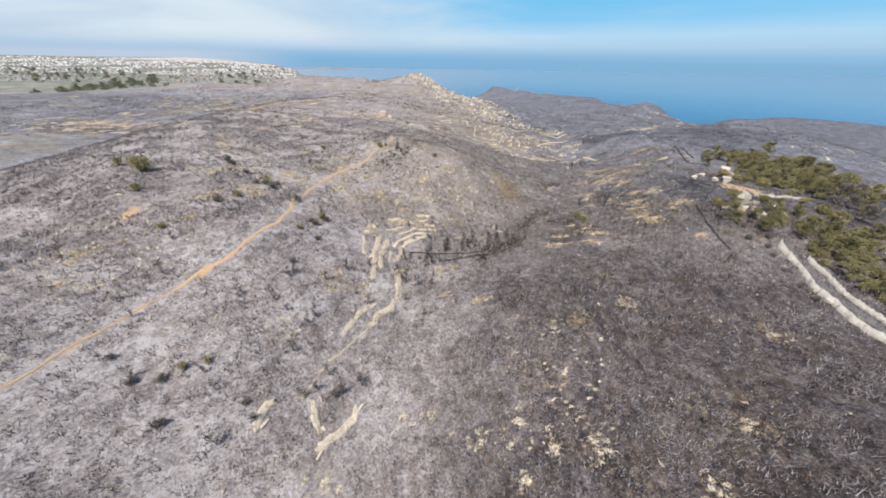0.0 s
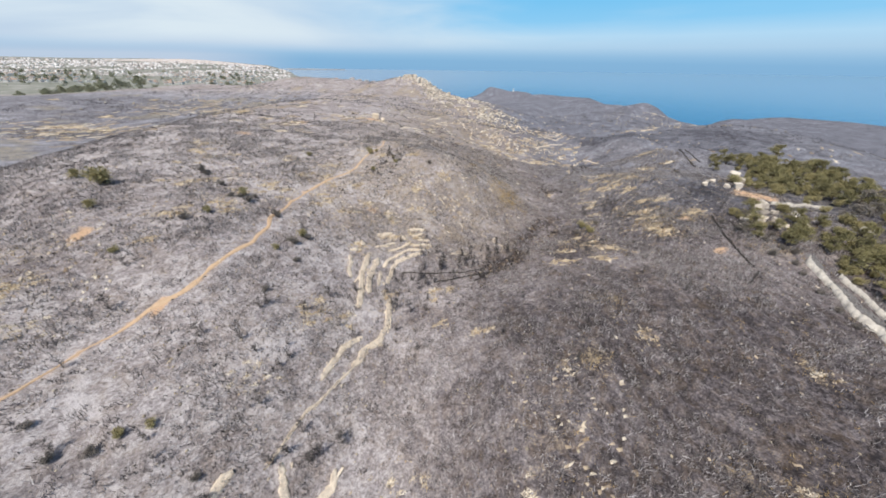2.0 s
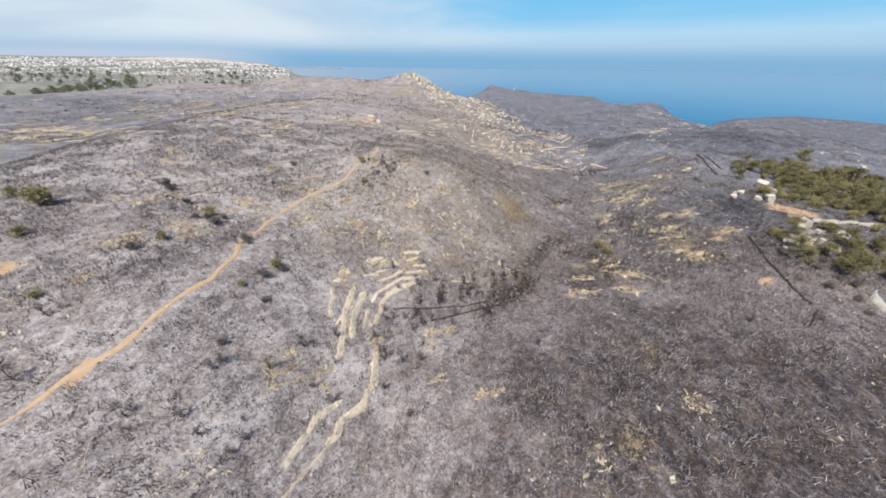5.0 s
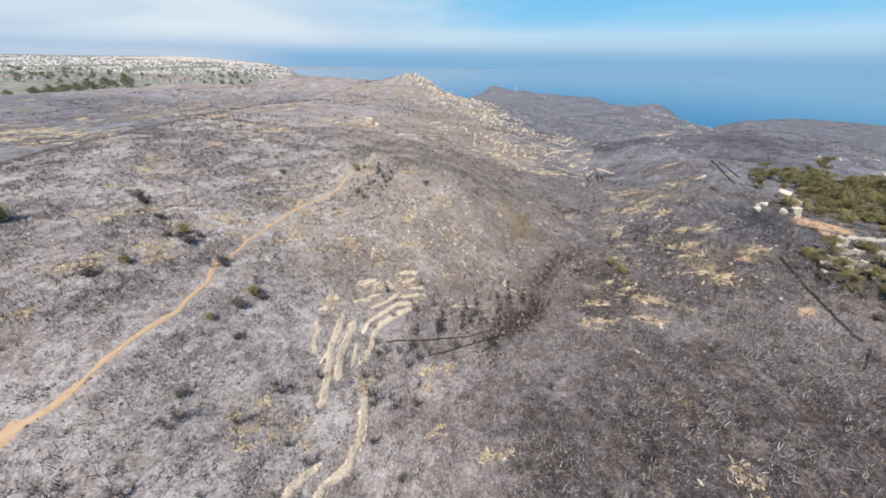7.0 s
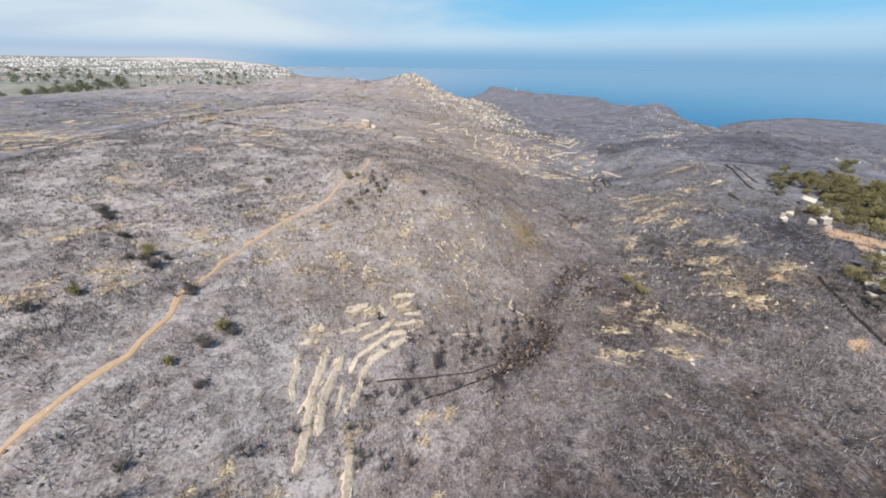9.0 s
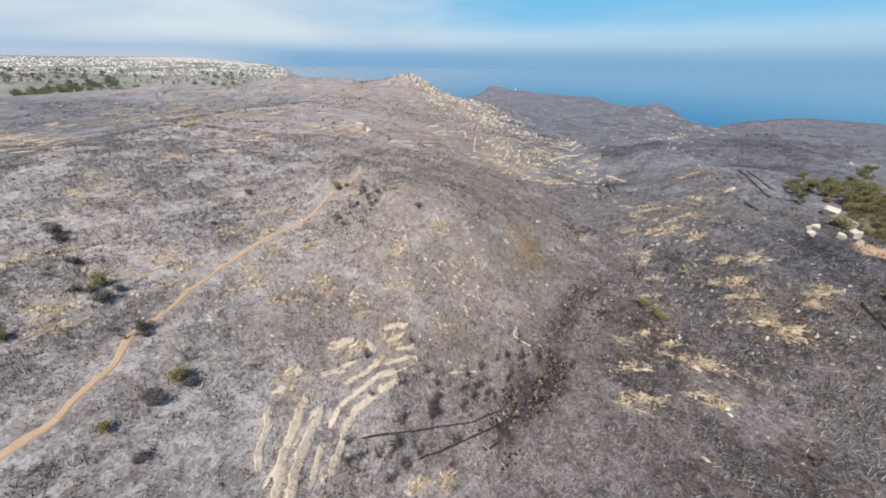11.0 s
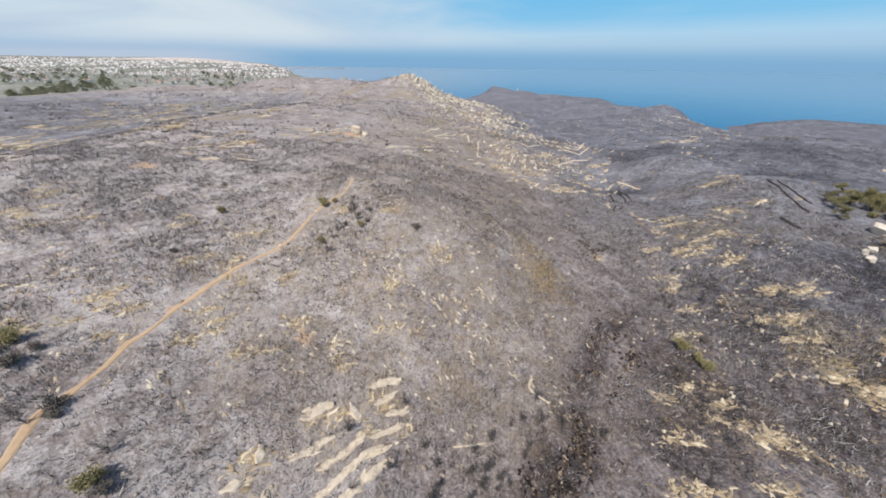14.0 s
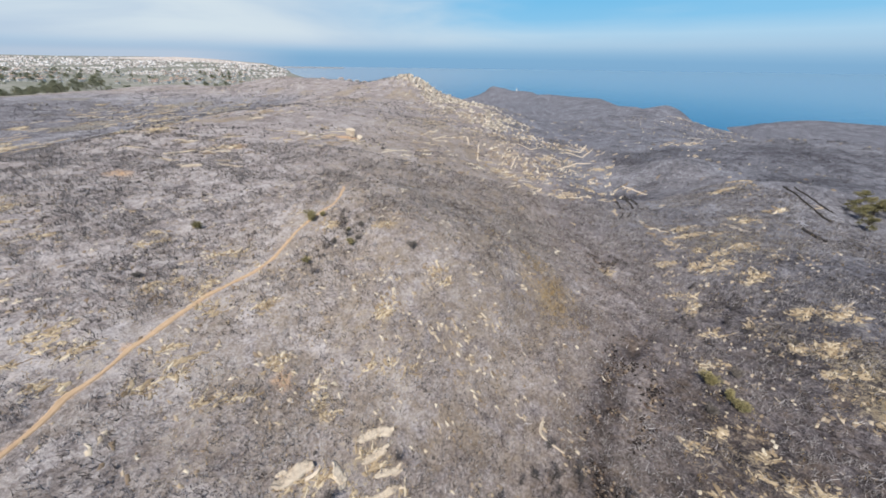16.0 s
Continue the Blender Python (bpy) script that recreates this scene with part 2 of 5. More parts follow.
# straw-coloured dry grass: x, y, radius, strength
STRAW = [(31.8, 135.1, 6.8, 0.8), (32.7, 137.5, 6, 0.8), (30.4, 145.4, 5, 0.6), (95.4, 108, 6.3, 0.9), (81.4, 106.2, 6.9, 0.9), (79.8, 98.4, 5.3, 0.9), (86.2, 113.1, 7, 0.8), (59.1, 108.2, 2.4, 0.8), (18.1, 154.2, 6, 0.45), (24.1, 190, 8, 0.4),
         (43.8, 62.3, 3.9, 0.75), (40.3, 64.6, 2.8, 0.6), (75.5, 44.6, 3.5, 0.6), (31.1, 46.6, 4.5, 0.7), (55.6, 26.4, 5.2, 0.6), (32.8, 19.2, 4.4, 0.5), (50.2, 29, 5, 0.45), (150, 140, 14, 0.7), (175, 150, 16, 0.7), (165, 125, 14, 0.6), (128, 98, 10, 0.5),
         (195, 160, 14, 0.6), (-8, 116, 16, 0.4), (5, 122, 14, 0.35), (20, 34, 8, 0.4), (-18, 92, 8, 0.5), (-24, 86, 5, 0.5), (100, 163, 12, 0.7), (-92, 68, 8, 0.5), (-45, 125, 10, 0.4), (104, 85, 7, 0.6), (-31, 100, 9, 0.35), (-12, 64, 7, 0.4),
         (-340.5, 292.2, 13.5, 0.75), (-285.5, 255.4, 10.3, 0.75), (-288.8, 276.2, 9.5, 0.75), (-297.5, 251.4, 10.5, 0.75), (-358, 318, 11.5, 0.75), (-378.3, 439.6, 12.2, 0.75), (-148, 225.3, 6.8, 0.75), (-129.1, 224.1, 5.7, 0.75)]
# bare orange earth
EARTH = [(133.3, 125.1, 5.8, 1.3), (137.9, 123.6, 5.4, 1.2), (128.5, 117.5, 3.5, 0.8), (93.2, 106.7, 2.2, 0.8), (88.3, 83.8, 1.8, 0.7), (-88.2, 73.3, 3, 0.9), (-81.1, 47.6, 1.9, 0.6), (-23.6, 109.1, 2, 0.6), (-104.1, 172.3, 5.5, 0.6), (-88.6, 215.8, 6, 0.7), (-48.1, 110, 1.8, 0.6), (-57.5, 54.8, 1.9, 0.9), (-50, 250, 6, 0.9), (-60, 248, 4, 0.6)]
# white ash and black char; blobs in the pine grove paint shade under trees
ASH = [(-35.5, 46.4, 18, 0.6), (-27.8, 35.7, 13, 0.45), (-27.9, 83.9, 13, 0.8), (-12.1, 108.4, 16, 0.65), (0, 128, 14, 0.4), (-19.8, 59.6, 10, 0.6), (-54.2, 37.5, 16, 0.2), (-58.9, 74.4, 20, 0.4), (-70.9, 54.4, 14, 0.2), (-44.9, 89.9, 14, 0.45), (-16, 84, 12, 0.45), (61.9, 131.6, 8, 0.3), (-37, 78.6, 12, 0.5), (-28.2, 61.5, 12, 0.6), (-112, 185, 26, 0.5), (-95, 205, 22, 0.5)]
CHAR_AND_SHADE = [(80.9, 133.3, 9, 1.0), (72.6, 128.4, 6, 0.7), (22.9, 94.1, 7, 0.35), (30, 84, 7, 0.15), (30.4, 50.6, 16, 0.4), (59.2, 66, 20, 0.6), (66, 84, 14, 0.5), (21.9, 69.8, 10, 0.1), (84.6, 59.8, 16, 0.4), (4.1, 84.9, 9, 0.35), (-10, 73.9, 5, 0.5), (62.2, 36.2, 16, 0.45), (109.9, 193.8, 18, 0.5),
        (118, 245, 20, 0.9), (160, 318.1, 30, 0.85), (195, 322.1, 24, 0.8), (240.1, 310.1, 26, 0.5), (120, 390, 30, 0.5), (61, 112.8, 6, 0.5), (-17.9, 69.7, 5, 0.3), (240.1, 270, 55, 0.85), (200.1, 225.1, 40, 0.75), (180, 300, 60, 0.6), (138.3, 84.1, 20, 0.8), (171.1, 115.5, 22, 0.6), (67.3, 161.6, 9, 0.6), (102.1, 98.6, 8, 0.6), (10, 40, 10, 0.25), (120.5, 70.2, 16, 0.7), (111.1, 58.7, 8, 0.5), (-4.7, 66.2, 5, 0.6), (2, 60, 6, 0.6), (-6, 74, 4, 0.5), (1, 52, 6, 0.5), (10, 58, 7, 0.4)]


def hash01(ix, iy, seed):
    h = (ix.astype(np.int64) * 374761393 + iy.astype(np.int64) * 668265263 + seed * 974634777) & 0x7FFFFFFF
    h = ((h ^ (h >> 13)) * 1274126177) & 0x7FFFFFFF
    return ((h ^ (h >> 16)) & 0xFFFF) / 65535.0


def value_noise(x, y, seed=0):
    x, y = np.asarray(x, float), np.asarray(y, float)
    ix, iy = np.floor(x), np.floor(y)
    fx, fy = x - ix, y - iy
    fx, fy = fx * fx * (3 - 2 * fx), fy * fy * (3 - 2 * fy)
    a, b = hash01(ix, iy, seed), hash01(ix + 1, iy, seed)
    c, d = hash01(ix, iy + 1, seed), hash01(ix + 1, iy + 1, seed)
    return (a * (1 - fx) + b * fx) * (1 - fy) + (c * (1 - fx) + d * fx) * fy


def fbm(x, y, size, octaves=3, seed=0):
    x, y = np.asarray(x, float), np.asarray(y, float)
    v, amp, tot = 0, 1.0, 0
    for k in range(octaves):
        v = v + amp * value_noise(x / size * 2 ** k + 7.3 * k, y / size * 2 ** k - 3.1 * k, seed + k)
        tot += amp
        amp *= 0.5
    return v / tot


def blobs(x, y, rows):
    v = np.zeros(np.broadcast(x, y).shape)
    for cx, cy, r, s in rows:
        v = np.maximum(v, s * np.exp(-((x - cx) ** 2 + (y - cy) ** 2) / (r * r)))
    return v


def line_distance(x, y, pts):
    d = np.full(np.broadcast(x, y).shape, 1e9)
    for (ax, ay), (bx, by) in zip(pts, pts[1:]):
        ux, uy = bx - ax, by - ay
        t = np.clip(((x - ax) * ux + (y - ay) * uy) / (ux * ux + uy * uy), 0, 1)
        d = np.minimum(d, np.hypot(x - ax - t * ux, y - ay - t * uy))
    return d


def smoothstep(a, b, v):
    t = np.clip((v - a) / (b - a), 0, 1)
    return t * t * (3 - 2 * t)


# the dry gully below the ridge, and its side channel
GULLY_LINE = [(50.2, 124.6), (45.4, 119.5), (39.9, 113.9), (35.1, 108), (31, 102), (28.8, 94.8), (22.3, 89.2), (17.6, 86.1), (13.9, 80.8)]
GULLY_ARM = [(47.9, 113.1), (44.5, 109.9), (39.9, 105.4), (35, 102)]
GULLY_TOP = [(95.1, 212.8), (76.8, 187.1), (65.2, 173.7), (57.2, 157.9), (60.1, 148.3), (69.1, 138), (62.2, 132.1), (50.2, 124.6)]


def height(x, y):
    """Height of the land: the hills, a coastal plain beyond them, and small relief."""
    x, y = np.asarray(x, float), np.asarray(y, float)
    z = np.full(np.broadcast(x, y).shape, -110.0)
    for group in HILL_GROUPS:
        for cx, cy, s, v in group:
            z = z + v * np.exp(-((x - cx) ** 2 + (y - cy) ** 2) / (2 * s * s))
    coast = -120 - 0.57 * (y - 900) + 120 * (fbm(y, 0 * y, 600, 2, 5) - 0.5)
    plain = -32 + 0.018 * np.maximum(y - 3000, 0) + 10 * (fbm(x, y, 700, 2, 9) - 0.5)
    plain = plain - 0.22 * y ** 0.67 * smoothstep(-0.22 * y - 100, 250, x - coast) - 90 * smoothstep(0, 420, x - coast)
    plain = np.where(y > 700, plain, -200)
    z = np.maximum(z, plain)
    far = np.hypot(x, y - 80)
    calm = 1 - np.exp(-(line_distance(x, y, PATHWAY) / 2.0) ** 2)
    rough = (fbm(x, y, 9, 3, 21) - 0.5) * 1.3 + (fbm(x, y, 2.6, 2, 31) - 0.5) * 0.5
    rough = rough + (fbm(x, y, 40, 3, 41) - 0.5) * np.clip((far - 200) / 90, 0, 3.5)
    for line, deep in ((GULLY_LINE, 1.0), (GULLY_ARM, 0.7), (GULLY_TOP, 1.3)):
        z = z - deep * np.exp(-(line_distance(x + 1.6 * (fbm(x, y, 5, 2, 301) - 0.5), y, line) / 1.5) ** 2)
    return z + rough * calm


def steps(near0, near1, d, far0, far1, grow):
    """Coordinates d apart from near0 to near1, then wider and wider out to far0 and far1."""
    mid = list(np.arange(near0, near1 + d / 2, d))
    lo, hi, s = [], [], d
    v = near0
    while v > far0:
        s *= grow
        v -= s
        lo.append(max(v, far0))
    v, s = mid[-1], d
    while v < far1:
        s *= grow
        v += s
        hi.append(min(v, far1))
    return np.array(lo[::-1] + mid + hi)


def array_mesh(name, co, faces):
    """A mesh from arrays of corners and of faces with equally many corners."""
    me = bpy.data.meshes.new(name)
    k = faces.shape[1]
    me.vertices.add(len(co))
    me.vertices.foreach_set("co", np.ascontiguousarray(co, np.float32).ravel())
    me.loops.add(faces.size)
    me.loops.foreach_set("vertex_index", np.ascontiguousarray(faces, np.int32).ravel())
    me.polygons.add(len(faces))
    me.polygons.foreach_set("loop_start", np.arange(len(faces), dtype=np.int32) * k)
    me.update(calc_edges=True)
    return me


def grid_mesh(name, xs, ys, zz):
    nx, ny = len(xs), len(ys)
    gx, gy = np.meshgrid(xs, ys)
    i = np.arange((ny - 1) * (nx - 1))
    a = i // (nx - 1) * nx + i % (nx - 1)
    me = array_mesh(name, np.stack([gx, gy, zz], -1).reshape(-1, 3), np.stack([a, a + 1, a + nx + 1, a + nx], -1))
    me.polygons.foreach_set("use_smooth", np.ones(len(me.polygons), bool))
    return me


# ---- materials ----
def material(name, rough=0.9, spec=0.2):
    m = bpy.data.materials.new(name)
    m.use_nodes = True
    bs = m.node_tree.nodes["Principled BSDF"]
    bs.inputs["Roughness"].default_value = rough
    bs.inputs["Specular IOR Level"].default_value = spec
    return m, m.node_tree, bs


def bump(nt, bs, h, strength, dist):
    b = nt.nodes.new("ShaderNodeBump")
    b.inputs["Strength"].default_value, b.inputs["Distance"].default_value = strength, dist
    nt.links.new(h, b.inputs["Height"])
    nt.links.new(b.outputs[0], bs.inputs["Normal"])


def ground_material():
    m, nt, bs = material("burnt_ground", 0.95, 0.1)
    pos = nt.nodes.new("ShaderNodeNewGeometry").outputs["Position"]
    cover = nt.nodes.new("ShaderNodeAttribute")
    cover.attribute_name = "cover"
    sep = nt.nodes.new("ShaderNodeSeparateColor")
    nt.links.new(cover.outputs["Color"], sep.inputs[0])
    straw, earth, char = sep.outputs[0], sep.outputs[1], sep.outputs[2]
    ash = cover.outputs["Alpha"]
    wide = nt.nodes.new("ShaderNodeAttribute")
    wide.attribute_name = "field"
    sep2 = nt.nodes.new("ShaderNodeSeparateColor")
    nt.links.new(wide.outputs["Color"], sep2.inputs[0])
    field, warm, haze_tint = sep2.outputs[0], sep2.outputs[1], sep2.outputs[2]
    big, mid = noise_tex(nt, 0.09, 5, 0.62, pos, 0.4), noise_tex(nt, 0.55, 6, 0.72, pos, 0.5)
    fine, grit = noise_tex(nt, 2.3, 6, 0.75, pos, 0.3), noise_tex(nt, 9.0, 3, 0.7, pos)
    # char and ash mottled at two sizes
    a = calc(nt, "ADD", calc(nt, "MULTIPLY", calc(nt, "ADD", mid, 0.10), 0.62), calc(nt, "MULTIPLY", calc(nt, "SUBTRACT", fine, 0.115), 0.76))
    a = calc(nt, "ADD", a, calc(nt, "MULTIPLY", big, 0.35))
    a = calc(nt, "ADD", a, calc(nt, "MULTIPLY", ash, 0.17))
    a = calc(nt, "ADD", a, calc(nt, "MULTIPLY", calc(nt, "SUBTRACT", noise_tex(nt, 0.022, 5, 0.7, pos, 0.6), 0.5), 0.20))
    a = calc(nt, "SUBTRACT", a, calc(nt, "MULTIPLY", char, 0.21))
    col = ramp(nt, ASH_STOPS, a)
    # brown scorched litter
    brown = ramp(nt, [(0.47, (0, 0, 0)), (0.64, (1, 1, 1))], noise_tex(nt, 0.30, 7, 0.74, pos, 1.2))
    col = mix(nt, calc(nt, "MULTIPLY", calc(nt, "MULTIPLY", brown, 0.36), calc(nt, "SUBTRACT", 1.0, haze_tint, True)), col, mix(nt, fine, (0.11, 0.075, 0.055), (0.33, 0.24, 0.155)))
    tan = ramp(nt, [(0.36, (0, 0, 0)), (0.66, (1, 1, 1))], noise_tex(nt, 0.16, 8, 0.75, pos, 0.8))
    col = mix(nt, calc(nt, "MULTIPLY", calc(nt, "MULTIPLY", calc(nt, "MULTIPLY", tan, 0.74), warm), calc(nt, "SUBTRACT", 1.0, char, True)), col, mix(nt, fine, (0.20, 0.15, 0.10), (0.42, 0.345, 0.25)))
    # dry grass, pale stone grit, orange earth, far fields
    s = calc(nt, "ADD", calc(nt, "MULTIPLY", straw, 0.62), calc(nt, "MULTIPLY", calc(nt, "SUBTRACT", fine, 0.5), 1.9))
    s = calc(nt, "ADD", s, calc(nt, "MULTIPLY", calc(nt, "SUBTRACT", mid, 0.5), 1.7))
    s = ramp(nt, [(0.36, (0, 0, 0)), (0.62, (1, 1, 1))], s)
    col = mix(nt, calc(nt, "MULTIPLY", s, 0.75), col, mix(nt, grit, (0.25, 0.185, 0.105), (0.56, 0.455, 0.29)))
    e = calc(nt, "ADD", earth, calc(nt, "MULTIPLY", calc(nt, "SUBTRACT", mid, 0.5), 0.9))
    e = ramp(nt, [(0.35, (0, 0, 0)), (0.6, (1, 1, 1))], e)
    col = mix(nt, e, col, mix(nt, fine, (0.46, 0.29, 0.175), (0.76, 0.54, 0.365)))
    speck = ramp(nt, [(0.67, (0, 0, 0)), (0.72, (1, 1, 1))], noise_tex(nt, 1.7, 5, 0.85, pos, 0.2))
    col = mix(nt, calc(nt, "MULTIPLY", speck, 0.7), col, (0.50, 0.44, 0.33))
    # field greens paled towards grey, the haze over the plain painted in
    green = ramp(nt, [(0.35, (0.19, 0.20, 0.165)), (0.5, (0.265, 0.27, 0.23)), (0.62, (0.38, 0.37, 0.335))], noise_tex(nt, 0.012, 8, 0.75, pos))
    col = mix(nt, field, col, green)
    # distance haze put into the ground colour as a bluish multiply
    col = mix(nt, haze_tint, col, mix(nt, 1.0, col, (0.83, 0.96, 1.10), "MULTIPLY"))
    nt.links.new(col, bs.inputs["Base Color"])
    bump(nt, bs, calc(nt, "ADD", mid, calc(nt, "MULTIPLY", fine, 0.6)), 0.9, 0.35)
    return m


ASH_STOPS = [(0.56, (0.034, 0.030, 0.032)), (0.68, (0.120, 0.105, 0.110)), (0.79, (0.252, 0.224, 0.226)), (0.89, (0.41, 0.372, 0.368)), (1.0, (0.63, 0.59, 0.585))]


def stone_material(name, dark, light, stain):
    m, nt, bs = material(name, 0.85, 0.2)
    pos = nt.nodes.new("ShaderNodeNewGeometry").outputs["Position"]
    rnd = nt.nodes.new("ShaderNodeObjectInfo").outputs["Random"]
    n1, n2 = noise_tex(nt, 1.6, 5, 0.7, pos, 0.4), noise_tex(nt, 8, 4, 0.7, pos)
    f = calc(nt, "ADD", calc(nt, "MULTIPLY", n1, 0.6), calc(nt, "MULTIPLY", rnd, 0.4))
    col = mix(nt, f, dark, light)
    st = ramp(nt, [(0.46, (0, 0, 0)), (0.68, (1, 1, 1))], noise_tex(nt, 0.9, 5, 0.75, pos, 0.8))
    col = mix(nt, calc(nt, "MULTIPLY", st, 0.65), col, stain)
    nt.links.new(col, bs.inputs["Base Color"])
    bump(nt, bs, calc(nt, "ADD", n1, calc(nt, "MULTIPLY", n2, 0.4)), 0.7, 0.15)
    return m


def island_material(name, stops, rough=0.9):
    """Colour that varies from piece to piece inside one mesh."""
    m, nt, bs = material(name, rough, 0.1)
    r = nt.nodes.new("ShaderNodeNewGeometry").outputs["Random Per Island"]
    nt.links.new(ramp(nt, stops, r), bs.inputs["Base Color"])
    return m


def leaf_material(name, dark, light):
    m, nt, bs = material(name, 0.7, 0.25)
    g = nt.nodes.new("ShaderNodeNewGeometry")
    rnd = nt.nodes.new("ShaderNodeObjectInfo").outputs["Random"]
    f = calc(nt, "ADD", calc(nt, "MULTIPLY", g.outputs["Random Per Island"], 0.6), calc(nt, "MULTIPLY", rnd, 0.4))
    nt.links.new(mix(nt, f, dark, light), bs.inputs["Base Color"])
    return m


def plain_material(name, a, b, scale=3.0, rough=0.85):
    m, nt, bs = material(name, rough, 0.2)
    pos = nt.nodes.new("ShaderNodeNewGeometry").outputs["Position"]
    n1 = noise_tex(nt, scale, 5, 0.7, pos, 0.3)
    nt.links.new(mix(nt, n1, a, b), bs.inputs["Base Color"])
    bump(nt, bs, n1, 0.5, 0.08)
    return m


GROUND = ground_material()
LIMESTONE = stone_material("pale_limestone", (0.64, 0.53, 0.395), (0.89, 0.785, 0.64), (0.38, 0.295, 0.22))
TAN_ROCK = stone_material("tan_outcrop_rock", (0.40, 0.30, 0.185), (0.72, 0.59, 0.40), (0.22, 0.17, 0.12))
WHITE_ROCK = stone_material("white_rock", (0.62, 0.53, 0.42), (0.90, 0.83, 0.72), (0.50, 0.42, 0.33))
RIB_ROCK = island_material("tan_rock_ribs", [(0.0, (0.30, 0.225, 0.145)), (0.4, (0.47, 0.37, 0.245)), (0.8, (0.64, 0.53, 0.37)), (1.0, (0.78, 0.69, 0.53))])
CREAM_RIB = island_material("cream_rock_knobs", [(0.0, (0.38, 0.30, 0.21)), (0.4, (0.60, 0.51, 0.38)), (1.0, (0.86, 0.79, 0.66))])
# burnt stone, near black because the wall faces' shade is painted in too
CHARRED_SHADED_STONE = stone_material("charred_shaded_stone", (0.02, 0.018, 0.017), (0.09, 0.08, 0.075), (0.03, 0.027, 0.025))
WALL_STONE = stone_material("wall_stone", (0.50, 0.46, 0.40), (0.76, 0.72, 0.65), (0.34, 0.31, 0.27))
PATH_EARTH = plain_material("path_earth", (0.40, 0.27, 0.165), (0.76, 0.55, 0.36), 0.9)
GREY_TRACK = plain_material("grey_track", (0.10, 0.098, 0.098), (0.26, 0.25, 0.24), 0.6)
CHAR_TWIG = island_material("charred_twigs", [(0.0, (0.035, 0.031, 0.031)), (0.5, (0.10, 0.09, 0.089)), (0.8, (0.19, 0.167, 0.155)), (1.0, (0.30, 0.265, 0.235))])
ASH_TWIG = island_material("ashen_twigs", [(0.0, (0.13, 0.115, 0.11)), (0.4, (0.30, 0.275, 0.265)), (0.8, (0.48, 0.45, 0.44)), (1.0, (0.62, 0.59, 0.58))])
STRAW_BLADE = island_material("straw_grass", [(0.0, (0.24, 0.15, 0.065)), (0.5, (0.50, 0.36, 0.17)), (1.0, (0.70, 0.56, 0.33))])
DARK_RUBBLE = island_material("sooty_rubble", [(0.0, (0.018, 0.016, 0.016)), (0.45, (0.05, 0.042, 0.040)), (0.75, (0.13, 0.09, 0.068)), (1.0, (0.42, 0.33, 0.24))])
CREAM_CHIPS = island_material("cream_rock_chips", [(0.0, (0.24, 0.18, 0.125)), (0.3, (0.44, 0.35, 0.25)), (0.7, (0.62, 0.52, 0.39)), (1.0, (0.78, 0.70, 0.565))])
# charred twigs far off, lighter and greyer because haze is put into their colour
HAZY_TWIG = island_material("hazy_charred_twigs", [(0.0, (0.075, 0.073, 0.078)), (0.6, (0.145, 0.138, 0.145)), (1.0, (0.28, 0.265, 0.265))])
CREST_ROCK = island_material("crest_rock", [(0.0, (0.17, 0.15, 0.135)), (0.4, (0.38, 0.335, 0.275)), (0.75, (0.60, 0.525, 0.42)), (1.0, (0.84, 0.78, 0.68))])
RUBBLE = island_material("loose_stones", [(0.0, (0.10, 0.09, 0.085)), (0.35, (0.24, 0.21, 0.18)), (0.7, (0.46, 0.39, 0.28)), (1.0, (0.66, 0.58, 0.45))])
PINE_LEAF = leaf_material("pine_needles", (0.12, 0.115, 0.055), (0.42, 0.37, 0.18))
# far leaves lightened in their own colour to stand for haze
HAZY_LEAF = leaf_material("hazy_tree_leaves", (0.20, 0.22, 0.14), (0.42, 0.42, 0.28))
SHRUB_LEAF = leaf_material("shrub_leaves", (0.20, 0.18, 0.085), (0.52, 0.45, 0.23))
SCORCHED_LEAF = leaf_material("scorched_leaves", (0.13, 0.118, 0.105), (0.30, 0.265, 0.225))
BARK = plain_material("charred_bark", (0.06, 0.054, 0.052), (0.19, 0.17, 0.157), 4.0)
PINE_BARK = plain_material("pine_bark", (0.06, 0.045, 0.035), (0.16, 0.12, 0.09), 4.0)
HOUSE_WALL = stone_material("white_render", (0.72, 0.70, 0.66), (0.85, 0.84, 0.80), (0.6, 0.56, 0.5))
HOUSE_ROOF = stone_material("clay_roof", (0.40, 0.24, 0.16), (0.62, 0.46, 0.36), (0.5, 0.36, 0.28))
WINDOW_GLASS, nt_, bs_ = material("dark_window_glass", 0.15, 0.5)
bs_.inputs["Base Color"].default_value = (0.03, 0.04, 0.05, 1)


def sea_material():
    m, nt, bs = material("sea_water", 0.13, 0.34)
    bs.inputs["IOR"].default_value = 1.33
    pos = nt.nodes.new("ShaderNodeNewGeometry").outputs["Position"]
    n1 = noise_tex(nt, 0.0011, 5, 0.6, pos, 0.5)
    nt.links.new(mix(nt, n1, (0.002, 0.085, 0.215), (0.006, 0.11, 0.27)), bs.inputs["Base Color"])
    bump(nt, bs, noise_tex(nt, 0.08, 4, 0.6, pos), 0.10, 1.0)
    return m


# ---- ground and sea ----
gx = steps(-130, 170, 1.0, -9000, 9000, 1.035)
gy = steps(0, 210, 1.0, -600, 5900, 1.035)
GX, GY = np.meshgrid(gx, gy)
GZ = height(GX, GY)
me = grid_mesh("ground", gx, gy, GZ)
wob = fbm(GX, GY, 5, 3, 51) - 0.5
wx, wy = GX + 6 * (fbm(GX, GY, 7, 2, 61) - 0.5), GY + 6 * (fbm(GX, GY, 7, 2, 71) - 0.5)
